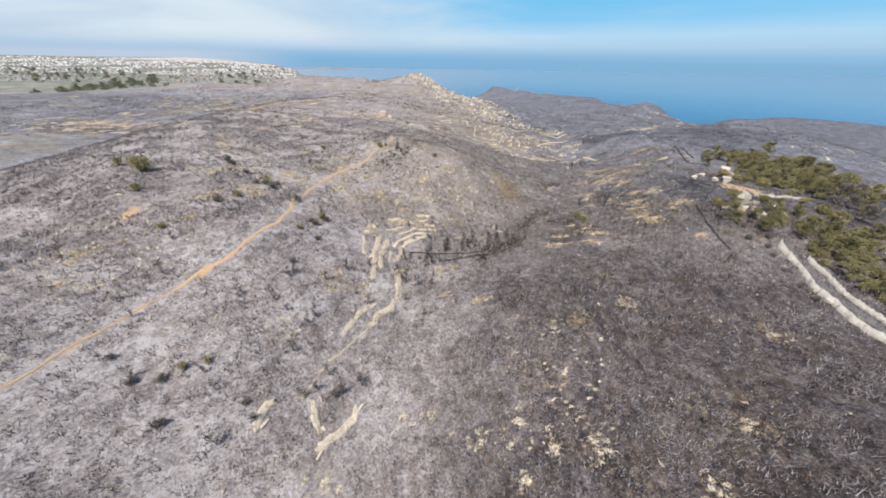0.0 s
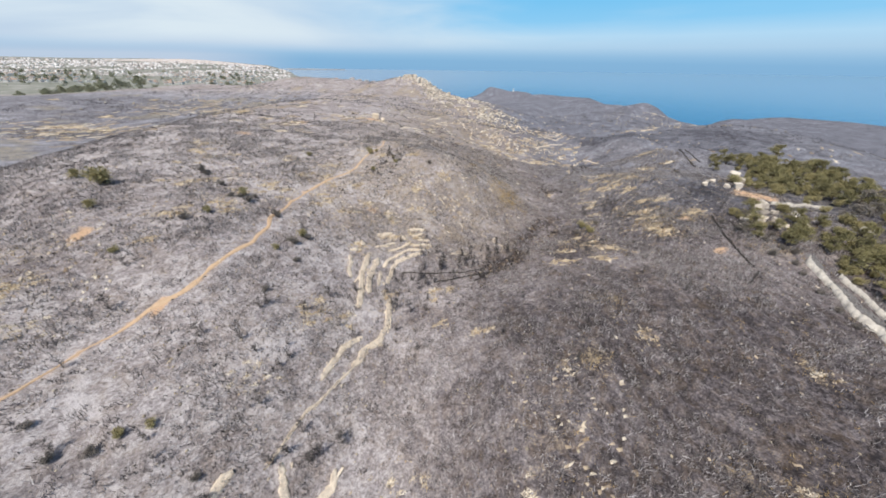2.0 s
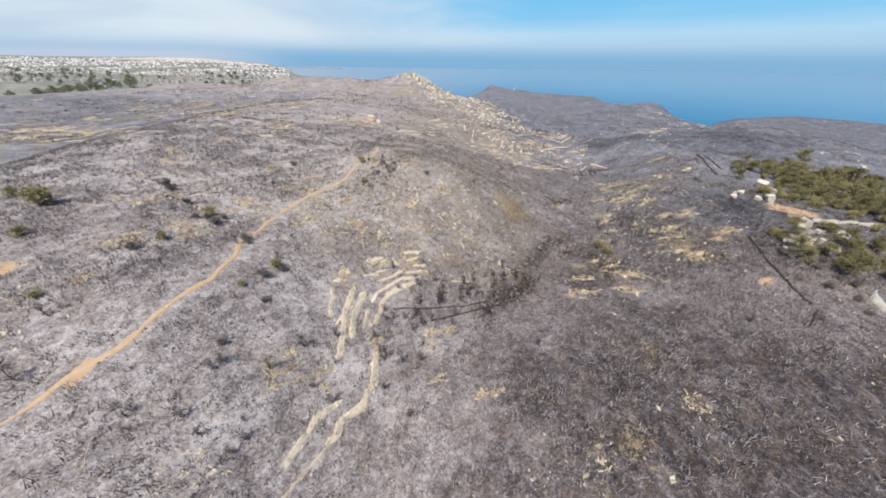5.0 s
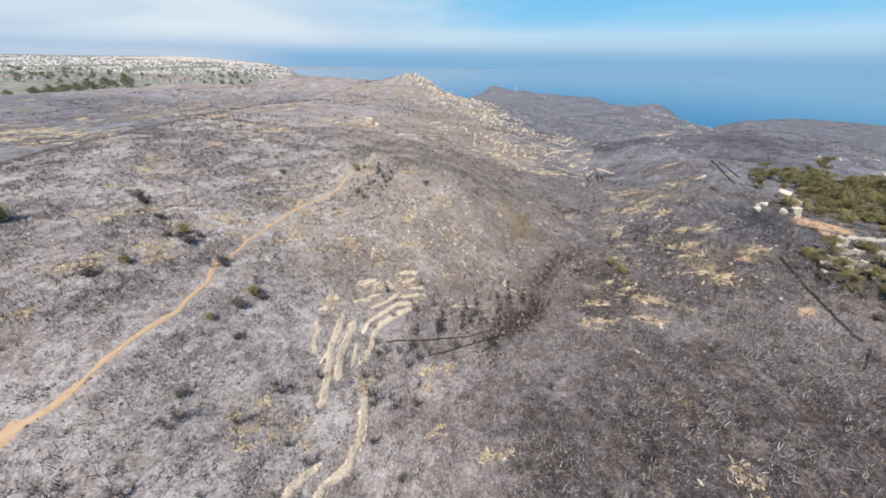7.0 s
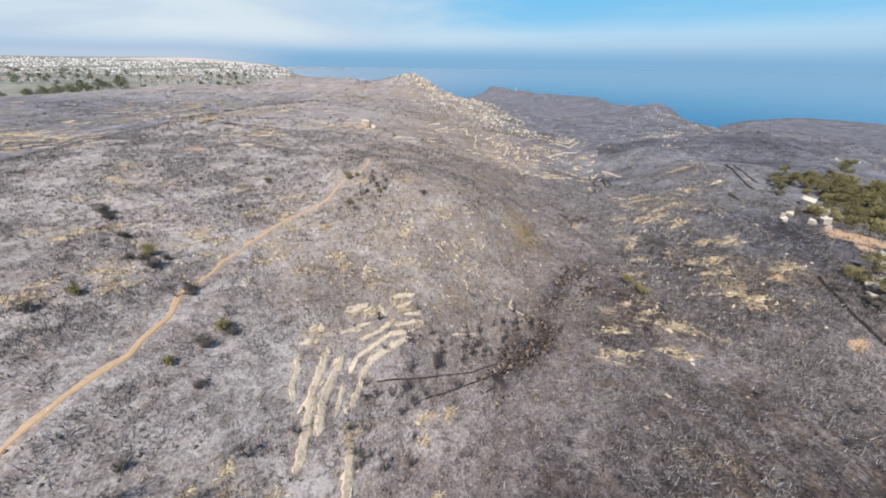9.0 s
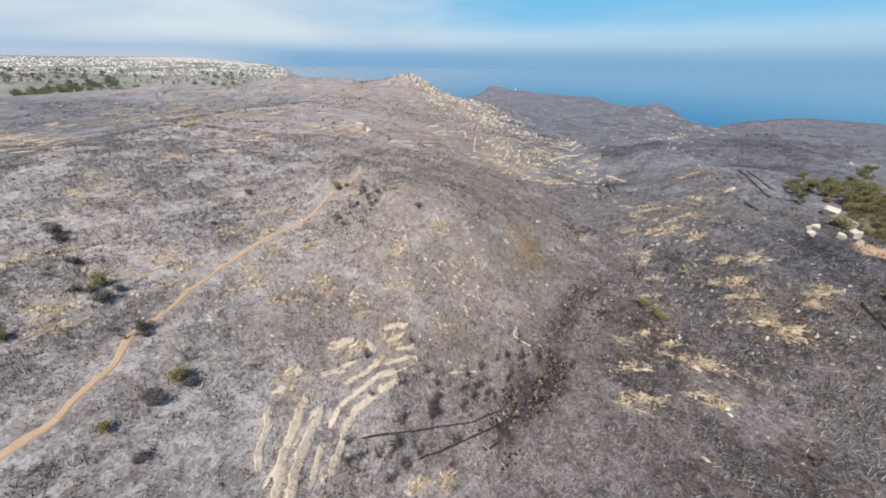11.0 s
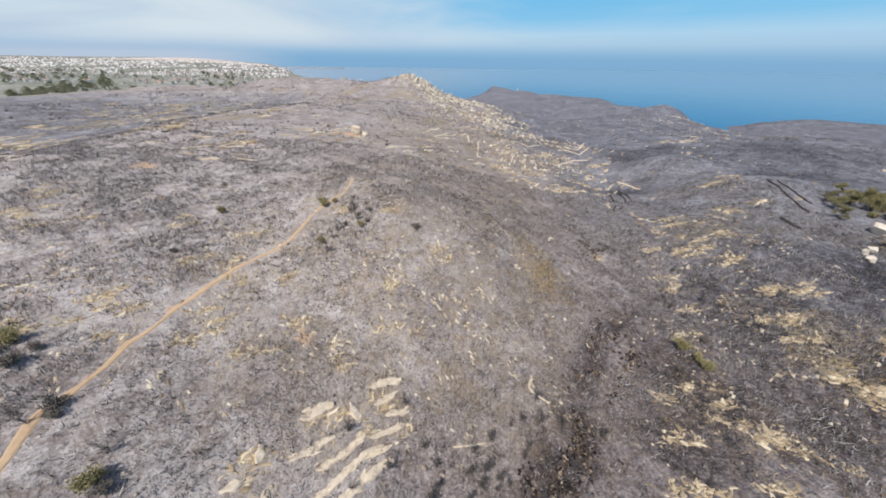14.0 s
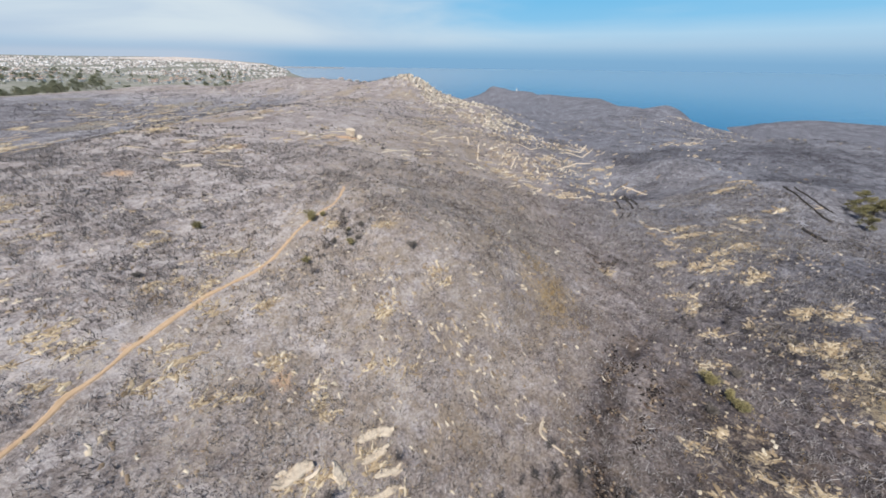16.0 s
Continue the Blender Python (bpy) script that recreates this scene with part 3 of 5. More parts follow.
straw = np.maximum(blobs(wx, wy, STRAW), blobs(wx, wy, [(x, y, r * 1.2, 0.62) for x, y, r in STONY]))
far_straw = smoothstep(0.56, 0.72, fbm(GX, GY, 30, 4, 81)) * smoothstep(150, 260, np.hypot(GX, GY - 60)) * smoothstep(170, 100, GX)
straw = np.maximum(straw, 0.8 * far_straw)
earth = np.maximum(blobs(wx, wy, EARTH), 0.45 * np.exp(-(line_distance(GX, GY, PATHWAY) / 1.3) ** 2))
right = smoothstep(-8, 30, GX - 0.33 * (np.minimum(GY, 250) - 60) + 10 * wob)
low = smoothstep(-14, 22, GX + 14 * wob) * smoothstep(95, 45, GY)
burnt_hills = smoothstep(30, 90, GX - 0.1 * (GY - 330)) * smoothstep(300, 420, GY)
beyond = smoothstep(-2, 18, GX - 26 - 0.63 * np.clip(GY - 91, -20, 36) + 6 * wob) * smoothstep(80, 95, GY)
char = np.maximum(np.maximum(blobs(wx, wy, CHAR_AND_SHADE), 0.30 * right + np.maximum(0.58 * low, 0.52 * beyond * smoothstep(175, 125, GY))), (0.24 + 0.2 * smoothstep(250, 500, GX)) * burnt_hills)
# ground colour darker along the gully bed
char = np.maximum(char, 0.9 * np.exp(-(line_distance(wx, wy, GULLY_LINE) / 5.0) ** 2))
char = np.maximum(char, 0.36 * smoothstep(95, 140, GX) * smoothstep(150, 190, GY))
straw = straw * (1 - 0.75 * burnt_hills)
near_slope = smoothstep(125, 85, GY + 0.3 * np.abs(GX + 30))
# far left hills get extra pale ash that stands for haze
left_haze = smoothstep(10, -60, GX - 0.05 * GY) * smoothstep(150, 230, GY)
plateau = smoothstep(10, -30, GX + 8 * wob) * smoothstep(80, 110, GY)
ash = np.maximum(0.75 * blobs(wx, wy, ASH), np.maximum(np.maximum(0.24 * (1 - right) * near_slope, 0.36 * plateau * smoothstep(260, 215, GY)), 0.12 * left_haze))
char = np.maximum(char, 0.40 * smoothstep(-160, -185, GX) * smoothstep(60, 120, GY) * smoothstep(520, 400, GY))
layer = me.color_attributes.new("cover", "FLOAT_COLOR", "POINT")
layer.data.foreach_set("color", np.stack([straw, earth, char, ash], -1).astype(np.float32).ravel())
field = smoothstep(640, 760, GY + 0.16 * GX + 60 * wob) * smoothstep(120, -150, GX)
warm = smoothstep(74, 104, GY + 14 * wob) * smoothstep(60, 25, GX - 0.1 * (GY - 100)) * smoothstep(-75, -25, GX) * smoothstep(420, 300, GY)
warm = np.maximum(warm, 0.2 * (1 - burnt_hills))
# where haze is painted in: far hills, right slope, left valley
haze_tint = 0.9 * np.maximum(burnt_hills, smoothstep(110, 190, GX - 0.2 * (200 - GY)) * smoothstep(165, 200, GY))
haze_tint = np.maximum(haze_tint, 0.75 * smoothstep(50, 110, GX) * smoothstep(85, 125, GY))
haze_tint = np.maximum(haze_tint, 0.65 * smoothstep(-155, -185, GX) * smoothstep(560, 440, GY)) * (1 - np.clip(earth, 0, 1))
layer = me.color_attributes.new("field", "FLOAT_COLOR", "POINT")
layer.data.foreach_set("color", np.stack([field, warm, haze_tint, field], -1).astype(np.float32).ravel())
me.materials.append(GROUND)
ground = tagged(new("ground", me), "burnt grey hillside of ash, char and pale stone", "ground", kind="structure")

me = grid_mesh("sea", np.linspace(-60000, 60000, 61), np.linspace(300, 40000, 41), np.full((41, 61), SEA_Z))
me.materials.append(sea_material())
sea = tagged(new("sea", me), "calm blue sea reaching to a hazy horizon", "sea", kind="structure")


def gz(x, y):
    """Height of the finished ground sheet."""
    x, y = np.asarray(x, float), np.asarray(y, float)
    i, j = np.clip(np.searchsorted(gx, x) - 1, 0, len(gx) - 2), np.clip(np.searchsorted(gy, y) - 1, 0, len(gy) - 2)
    fx, fy = np.clip((x - gx[i]) / (gx[i + 1] - gx[i]), 0, 1), np.clip((y - gy[j]) / (gy[j + 1] - gy[j]), 0, 1)
    v = (GZ[j, i] * (1 - fx) + GZ[j, i + 1] * fx) * (1 - fy) + (GZ[j + 1, i] * (1 - fx) + GZ[j + 1, i + 1] * fx) * fy
    return v if v.ndim else float(v)


def strip(name, pts, wide, mat, lift, label, category, rag=0.25, seed=0, taper=None):
    """A ragged-edged band laid on the ground along a line."""
    p = [Vector((*q, 0)) for q in pts]
    row = []
    for a, b in zip(p, p[1:]):
        n = max(1, int((b - a).length / 0.8))
        row += [a.lerp(b, i / n) for i in range(n)]
    row.append(p[-1])
    for _ in range(4):
        row = [row[0]] + [(row[i - 1] + row[i] * 2 + row[i + 1]) / 4 for i in range(1, len(row) - 1)] + [row[-1]]
    co, faces, k = [], [], 7
    for i, q in enumerate(row):
        d = (row[min(i + 1, len(row) - 1)] - row[max(i - 1, 0)]).normalized()
        side = Vector((d.y, -d.x, 0))
        q = q + side * wide * 0.55 * (float(value_noise(i * 0.22, 3.5, seed + 5)) - 0.5)
        width = wide * (taper(i / len(row)) if taper else 1)
        w0 = width * (0.5 + rag * (float(value_noise(i * 0.31, 0.5, seed)) - 0.5) * 2)
        w1 = width * (0.5 + rag * (float(value_noise(i * 0.31, 9.5, seed)) - 0.5) * 2)
        for j in range(k):
            v = q + side * (-w0 + (w0 + w1) * j / (k - 1))
            up = lift if 0 < j < k - 1 else -0.25
            co.append((v.x, v.y, gz(v.x, v.y) + up))
        if i:
            faces += [((i - 1) * k + j, (i - 1) * k + j + 1, i * k + j + 1, i * k + j) for j in range(k - 1)]
    m2 = array_mesh(name, np.array(co), np.array(faces))
    m2.materials.append(mat)
    return tagged(new(name, m2), label, category, kind="structure")


strip("footpath", PATHWAY, 1.25, PATH_EARTH, 0.13, "narrow orange earth footpath worn across the slope", "path", 0.40, 0,
      lambda f: 0.4 + 0.65 * float(smoothstep(0.17, 0.24, f)) - 0.40 * float(smoothstep(0.58, 0.8, f)) + 0.25 * (float(value_noise(f * 40, 2.5, 77)) - 0.5))


# ---- building helpers ----
rng = random.Random(7)


def mesh_from(bm, name, mat, smooth=False):
    me = bpy.data.meshes.new(name)
    bm.to_mesh(me)
    bm.free()
    me.materials.append(mat)
    if smooth:
        me.polygons.foreach_set("use_smooth", np.ones(len(me.polygons), bool))
    return me


def part(name, me, parent, label="", m=None):
    """Links a mesh as one object under a thing or a part."""
    ob = new(name, me)
    ob.parent = parent
    if m is not None:
        ob.matrix_basis = m
    if label:
        ob["label"] = label
    return ob


def thing(name, m, label, category, group=""):
    ob = new(name)
    ob.empty_display_size = 0.3
    ob.matrix_basis = m
    return tagged(ob, label, category, group)


def stone_mesh(seed, mat, flat=0.6, sub=1, name="stone", splits=4):
    """A lump of rock about 1 m across: an uneven block with broken corners and cleaved faces."""
    r = random.Random(seed)
    bm = bmesh.new()
    bmesh.ops.create_cube(bm, size=1)
    bmesh.ops.subdivide_edges(bm, edges=bm.edges, cuts=sub)
    for v in bm.verts:
        v.co *= 0.5 / max(0.5, v.co.length) * (1 + 0.35 * min(1, v.co.length))
        v.co += Vector((r.uniform(-1, 1), r.uniform(-1, 1), r.uniform(-1, 1))) * (0.13 if sub == 1 else 0.09)
    cuts = [(Vector((r.gauss(0, 1), r.gauss(0, 1), r.gauss(0, 0.6))).normalized(), r.uniform(0.30, 0.46) - 0.015 * (splits - 4)) for _ in range(splits)]
    for v in bm.verts:
        for n, d in cuts:
            e = v.co.dot(n) - d
            if e > 0:
                v.co -= n * e
        v.co.z *= flat
    return mesh_from(bm, name, mat)


STONES = [stone_mesh(i, LIMESTONE, 0.5) for i in range(10)]
PATCH_STONES = [stone_mesh(20 + i, TAN_ROCK, 0.5) for i in range(8)]
BOULDERS = [stone_mesh(40 + i, WHITE_ROCK, 0.95, 2, "boulder", 9) for i in range(6)]
PALE_BLOCKS = [stone_mesh(60 + i, LIMESTONE, 1.0, 2, "boulder", 8) for i in range(6)]


def turn(x, y, z, rz=0.0, s=(1, 1, 1), rx=0.0, ry=0.0):
    return Matrix.LocRotScale((x, y, z), Euler((rx, ry, rz)), s if not isinstance(s, (int, float)) else (s, s, s))


# ---- limestone ledges ----
LEDGES = [
    ([(-26.3, 82.6), (-25.3, 79.5), (-25, 76.6), (-24, 73.5)], 0.7), ([(-21.4, 85.6), (-21.3, 82.4), (-21.6, 79.3), (-21.5, 76), (-20.8, 72), (-20.1, 67.7), (-19.8, 64)], 1.0),
    ([(-18.2, 84.1), (-18.7, 80.6), (-19, 77.9), (-19.2, 73.9), (-18.4, 69.3)], 1.0), ([(-16.2, 80.6), (-15.8, 83.6), (-14.5, 85.7), (-12.2, 87.5), (-9.6, 90.4), (-6.8, 92.3)], 0.75),
    ([(-16.9, 78.6), (-16.6, 76.1), (-16.2, 72.6)], 0.7), ([(-4.9, 90.4), (-7.8, 88.6), (-10.4, 85.9), (-12.8, 83.5), (-13.5, 80.8), (-13.9, 78.5), (-14.1, 73.8)], 0.8),
    ([(-20, 89.1), (-16.6, 91.2), (-14.4, 92.7)], 0.8), ([(-15.9, 88.1), (-12.3, 90.6), (-9.8, 93.4)], 0.7), ([(-20.1, 94.2), (-17.8, 96.1), (-15.9, 97.4)], 1.4), ([(-13, 97.9), (-11.9, 96.1), (-11.1, 94.7)], 1.0),
    ([(-10.6, 100.6), (-7.6, 102), (-5, 102.8)], 1.0), ([(-9.2, 97.8), (-7.6, 99), (-6, 100.1)], 0.9), ([(-7.2, 96.7), (-5.2, 97.3), (-3.1, 97.8)], 0.8), ([(-9, 93.1), (-5.8, 94.5), (-3.2, 95.9)], 0.7),
    ([(-9.3, 90.1), (-7.2, 91.2), (-5.4, 92.4)], 0.5), ([(-24.4, 90.6), (-23.5, 88.3)], 1.0), ([(-26.9, 85), (-24.6, 86.4)], 0.9),
    ([(-13, 68.9), (-12.3, 61.4), (-13.4, 56.2), (-16.3, 53.5), (-18, 49.1)], 0.9),
]
LEDGES_LOW = [
    ([(-17.4, 56.5), (-20.9, 52.8), (-22.4, 49), (-23.4, 45.4)], 0.7), ([(-18, 49.1), (-20.6, 45.4), (-22.6, 41.4), (-24.2, 39.7), (-25.9, 35.4), (-27.8, 30.8)], 0.28), ([(-17.1, 32.2), (-17.3, 29.9), (-19.2, 27.2), (-20.6, 26), (-22.9, 23.9)], 0.85),
    ([(-25.6, 32.1), (-24, 28.5), (-22.4, 25.9)], 0.9), ([(-31.7, 30.2), (-33.1, 27.8), (-32.7, 25)], 0.9),
    ([(22.5, 107.5), (21, 104.5), (24.5, 101.5)], 0.4), ([(4.5, 92.8), (10.5, 93.8)], 0.35), ([(-92.7, 184.9), (-87.4, 189)], 2.0), ([(-107, 195.9), (-100.5, 203.6)], 1.7), ([(-84.3, 192), (-74.2, 191)], 0.9), ([(50.1, 269.7), (57.6, 289.8)], 0.9), ([(27.2, 267.5), (31.3, 299.6)], 0.8),
    ([(23.5, 292.5), (23.5, 316)], 0.9), ([(109.3, 327.3), (120.8, 318.5), (138, 340)], 1.1), ([(114, 338), (124, 330), (136, 352)], 0.9), ([(121.6, 346.2), (128.5, 336), (148, 372)], 0.9), ([(88.6, 287), (111.8, 307), (124.7, 309.9)], 1.2),
    ([(67.8, 329.6), (76.5, 316.7), (90.7, 331.5)], 1.2), ([(83.6, 308.1), (96.5, 304.4)], 1.0), ([(-2.7, 286.3), (7.5, 308.3)], 1.0), ([(-10.6, 288.8), (-3.4, 316)], 0.8), ([(38.7, 222.8), (48, 234.8)], 0.9), ([(56.2, 228.6), (62, 238)], 1.1), ([(130.2, 270.1), (131.8, 253.9), (130.7, 244.4)], 0.9),
]
LEDGE_LABELS = ["long pale limestone ledge breaking through grey ash", "curved band of cream limestone on the slope", "weathered cream rock ledge beside burnt scrub"]


def band_mesh(pts, width, mid, seed, mat=None, tall=1.0):
    """A ragged shelf of rock along a line, its lip raised and broken, both sides running into the ground."""
    p = [Vector((*q, 0)) for q in pts]
    row = []
    for a, b in zip(p, p[1:]):
        n = max(2, int((b - a).length / 0.36))
        row += [a.lerp(b, i / n) for i in range(n)]
    row.append(p[-1])
    for _ in range(3):
        row = [row[0]] + [(row[i - 1] + row[i] * 2 + row[i + 1]) / 4 for i in range(1, len(row) - 1)] + [row[-1]]
    co, faces, k = [], [], 7
    z0 = gz(mid.x, mid.y)
    r = random.Random(seed)
    for i, q in enumerate(row):
        d = (row[min(i + 1, len(row) - 1)] - row[max(i - 1, 0)]).normalized()
        side = Vector((d.y, -d.x, 0))
        end = min(1.0, 0.3 + min(i, len(row) - 1 - i) * 0.25)
        crack = 0.3 if r.random() < 0.07 and tall < 2 else 1.0
        w = width * end * (0.55 + 0.5 * float(value_noise(i * 0.45, 0.5, seed)) + 0.35 * float(value_noise(i * 1.3, 7.5, seed)) - 0.1)
        off = width * (0.45 if mat is None else 0.10) * (float(value_noise(i * 0.3, 4.5, seed)) - 0.5)
        lip = 0.75 + 0.5 * float(value_noise(i * 0.8, 2.5, seed))
        for u, up in ((-0.62, -0.3), (-0.52, 0.12), (-0.22, 0.24), (0.08, 0.30), (0.30, 0.40), (0.52, 0.46), (0.54, -0.4)):
            v = q + side * (u * w + off + r.uniform(-0.11, 0.11) * width * (1 if tall < 2 else 0.4))
            co.append((v.x - mid.x, v.y - mid.y, gz(v.x, v.y) - z0 + (up * lip * crack * tall if up > 0 else up) * (0.6 + 0.5 * width) + r.uniform(-0.06, 0.06)))
        if i:
            faces += [((i - 1) * k + j, (i - 1) * k + j + 1, i * k + j + 1, i * k + j) for j in range(k - 1)]
    me = array_mesh("rock_band", np.array(co), np.array(faces))
    me.materials.append(mat or LIMESTONE)
    return me


def ledge(pts, width, k):
    """A broken band of rock with loose slabs along it; each slab is a stone of its own."""
    p = [Vector((*q, 0)) for q in pts]
    mid = p[len(p) // 2]
    base = thing("rock_ledge", turn(mid.x, mid.y, gz(mid.x, mid.y)), LEDGE_LABELS[k % 3], "rock ledge", "limestone ledges")
    part("rock_band", band_mesh(pts, width, mid, 11 + k), base)
    for a, b in zip(p, p[1:]):
        length = (b - a).length
        ang = math.atan2(b.y - a.y, b.x - a.x)
        for i in range(max(1, round(length / (2.2 * width)))):
            c = a.lerp(b, rng.random())
            c = c + Vector((-math.sin(ang), math.cos(ang), 0)) * rng.gauss(0, 0.5) * width
            q = rng.uniform(0.35, 0.8) * width
            m = turn(c.x - mid.x, c.y - mid.y, gz(c.x, c.y) - gz(mid.x, mid.y) + 0.08, ang + rng.uniform(-0.5, 0.5), (q * rng.uniform(1.4, 2.8), q * 0.8, q * 0.6))
            part("stone", rng.choice(STONES), base, "", m)


for k, (pts, w) in enumerate(LEDGES + LEDGES_LOW):
    ledge(pts, w * (1.4 if pts[0][1] < 150 else 0.95), k)

# ---- stony patches ----
def rib_net(x, y, r, seed, unit, strike):
    """Bare rock breaking through the soil: short ragged ribs and knobs along the strike, gathered in loose clusters."""
    rnd = random.Random(seed)
    co, faces = [], []
    z0 = gz(x, y)
    knots = [(rnd.gauss(0, 0.62) * r, rnd.gauss(0, 0.5) * r) for _ in range(max(3, int(1.3 * r / unit)))]
    for _ in range(int(16 + 17 * (r / unit) ** 1.3)):
        kx, ky = rnd.choice(knots)
        along, off = rnd.gauss(0, 0.75) * unit, rnd.gauss(0, 0.32) * unit
        px, py = x + kx + along * math.cos(strike) - off * math.sin(strike), y + ky + along * math.sin(strike) + off * math.cos(strike)
        a = strike + rnd.choice((0, 0, 0.9)) + rnd.gauss(0, 0.45)
        n, w = rnd.choice((1, 1, 2, 2, 3, 4)), unit * (0.08 + 0.22 * rnd.random() ** 2)
        rows = []
        for i in range(n + 1):
            wi = w * (0.55 if i in (0, n) else 1.0) * rnd.uniform(0.5, 1.5)
            sx, sy = -math.sin(a) * wi, math.cos(a) * wi
            up = rnd.uniform(0.3, 1.0) * (0.07 + 0.5 * wi)
            rows.append(len(co))
            for u, h in ((-1.1, -0.25), (-0.55, up), (0.5, up * rnd.uniform(0.5, 1.3)), (1.1, -0.25)):
                qx, qy = px + sx * u + rnd.gauss(0, 0.05) * unit, py + sy * u + rnd.gauss(0, 0.05) * unit
                co.append((qx - x, qy - y, gz(qx, qy) - z0 + h))
            a += rnd.gauss(0, 0.4)
            step = unit * rnd.uniform(0.2, 0.5)
            px, py = px + math.cos(a) * step, py + math.sin(a) * step
        for k0, k1 in zip(rows, rows[1:]):
            faces += [(k0 + j, k0 + j + 1, k1 + j + 1, k1 + j) for j in range(3)]
    me = array_mesh("bare_rock", np.array(co), np.array(faces))
    me.materials.append(RIB_ROCK if y > 52 else CREAM_RIB)
    return me


PATCH_LABELS = ["scatter of pale limestone blocks in burnt ground", "broken cream rock outcrop among dry grass", "low weathered limestone outcrop on ashy slope"]
for k, (x, y, r) in enumerate(STONY):
    far = math.hypot(x, y - 60) > 190
    base = thing("rock_outcrop", turn(x, y, gz(x, y)), PATCH_LABELS[k % 3], "rock outcrop", "stony patches")
    unit = (0.42 if y < 50 else 0.9) if y < 85 else 1.25 if y < 165 else 2.4
    tagged(part("bare_rock", rib_net(x, y, r, 7 * k + 3, unit, 0.15 if x > 20 else 0.6), base), kind="stuff")
    n = min(9, int(2 + r * 0.9)) if y > 50 else 4
    lines = [(rng.uniform(-r, r) * 0.7, rng.uniform(-r, r) * 0.7, rng.uniform(0, 3.14)) for _ in range(max(2, int(r)))]
    for _ in range(n):
        lx, ly, la = rng.choice(lines)
        t = rng.gauss(0, 0.45) * min(r, 4)
        px, py = x + lx + math.cos(la) * t + rng.gauss(0, 0.25), y + ly + math.sin(la) * t + rng.gauss(0, 0.25)
        s = rng.uniform(0.2, 0.5) * (1 if not far else 1.8) * (0.6 if y < 70 else 0.9)
        m = turn(px - x, py - y, gz(px, py) - gz(x, y) + 0.05, la + rng.uniform(-0.5, 0.5), (s * rng.uniform(1.2, 2.4), s, s * rng.uniform(0.5, 0.9)))
        part("stone", rng.choice(PATCH_STONES), base, "", m)

# ---- terrace walls, charred, their shade put into the stone colour ----
TERRACES = [([(-10.8, 79.6), (-4.5, 81), (1.8, 82.2), (8.6, 83.3), (15.6, 86.3)], 0.26), ([(-1.1, 77.1), (2.8, 78.5), (8.3, 80.8), (17.8, 84.9)], 0.3), ([(10.9, 78.9), (12.8, 80)], 0.42),
            ([(102.4, 229.5), (98.5, 217.1)], 0.9), ([(119, 250), (103.7, 215.3)], 0.9), ([(124, 255), (108.8, 219.9)], 0.9), ([(90.5, 203.1), (95.6, 209.9)], 0.7), ([(93.6, 203), (98.5, 208.6)], 0.7),
            ([(154.7, 199.6), (150.2, 186.4), (145, 170.6)], 0.6), ([(156.6, 196.9), (154, 185.9), (152.5, 176.7)], 0.4), ([(130.9, 167), (123.7, 154.5)], 0.9), ([(99.2, 103.7), (94.7, 93.3), (92.3, 85.3), (90.4, 76)], 0.6), ([(90.2, 74.3), (84.2, 70)], 0.4)]
DARK_STONES = [stone_mesh(90 + i, CHARRED_SHADED_STONE, 0.8) for i in range(6)]
for pts, w in TERRACES:
    p = [Vector((*q, 0)) for q in pts]
    base = thing("terrace_wall", turn(p[0].x, p[0].y, gz(p[0].x, p[0].y)), "low dry-stone terrace wall, fire-blackened with shade in its colour", "terrace wall", "old terraces")
    part("wall_core", band_mesh(pts, w * 1.1, p[0], 31 + len(pts), CHARRED_SHADED_STONE, 1.5), base)
    for a, b in zip(p, p[1:]):
        n = max(2, round((b - a).length / (w * 1.5)))
        ang = math.atan2(b.y - a.y, b.x - a.x)
        for i in range(n):
            c = a.lerp(b, (i + 0.5) / n)
            c += Vector((rng.uniform(-0.2, 0.2), rng.uniform(-0.2, 0.2), 0)) * w
            m = turn(c.x - p[0].x, c.y - p[0].y, gz(c.x, c.y) - gz(p[0].x, p[0].y) + 0.12 * w, ang + rng.uniform(-0.2, 0.2), (w * rng.uniform(1.5, 2.3), w * rng.uniform(0.8, 1.3), w * rng.uniform(0.8, 1.4)))
            part("stone", rng.choice(DARK_STONES), base, "", m)

# ---- boulders: the rocky peak, its ridge, and the white rocks by the pines ----
def boulder(x, y, s, meshes, label, group):
    ob = new("boulder", rng.choice(meshes))
    ob.matrix_basis = turn(x, y, gz(x, y) + 0.15 * s, rng.uniform(0, 6.28), (s * rng.uniform(0.8, 1.4), s * rng.uniform(0.8, 1.2), s * rng.uniform(0.7, 1.2)), rng.uniform(-0.3, 0.3), rng.uniform(-0.3, 0.3))
    tagged(ob, label, "boulder", group)


for k in range(210):
    t = rng.random() ** 1.3
    x, y = -50 + 105 * t + rng.gauss(0, 7 + 14 * t), 590 - 75 * t + rng.gauss(0, 13 + 10 * t)
    boulder(x, y, (1.6 + 6.0 * rng.random() ** 2.0) * (1.2 - 0.45 * t), BOULDERS, "cream limestone boulder on the rocky crest", "boulders of the peak")
for k in range(22):
    boulder(rng.gauss(-44, 8), rng.gauss(586, 6), rng.uniform(3.5, 7.5), BOULDERS, "large white limestone block on the summit", "boulders of the peak")
for k in range(60):
    x, y = rng.uniform(35, 120), rng.uniform(330, 470)
    boulder(x - 0.35 * (y - 400), y, rng.uniform(1.2, 3.2), PALE_BLOCKS, "pale limestone block on the ridge flank", "boulders of the ridge")
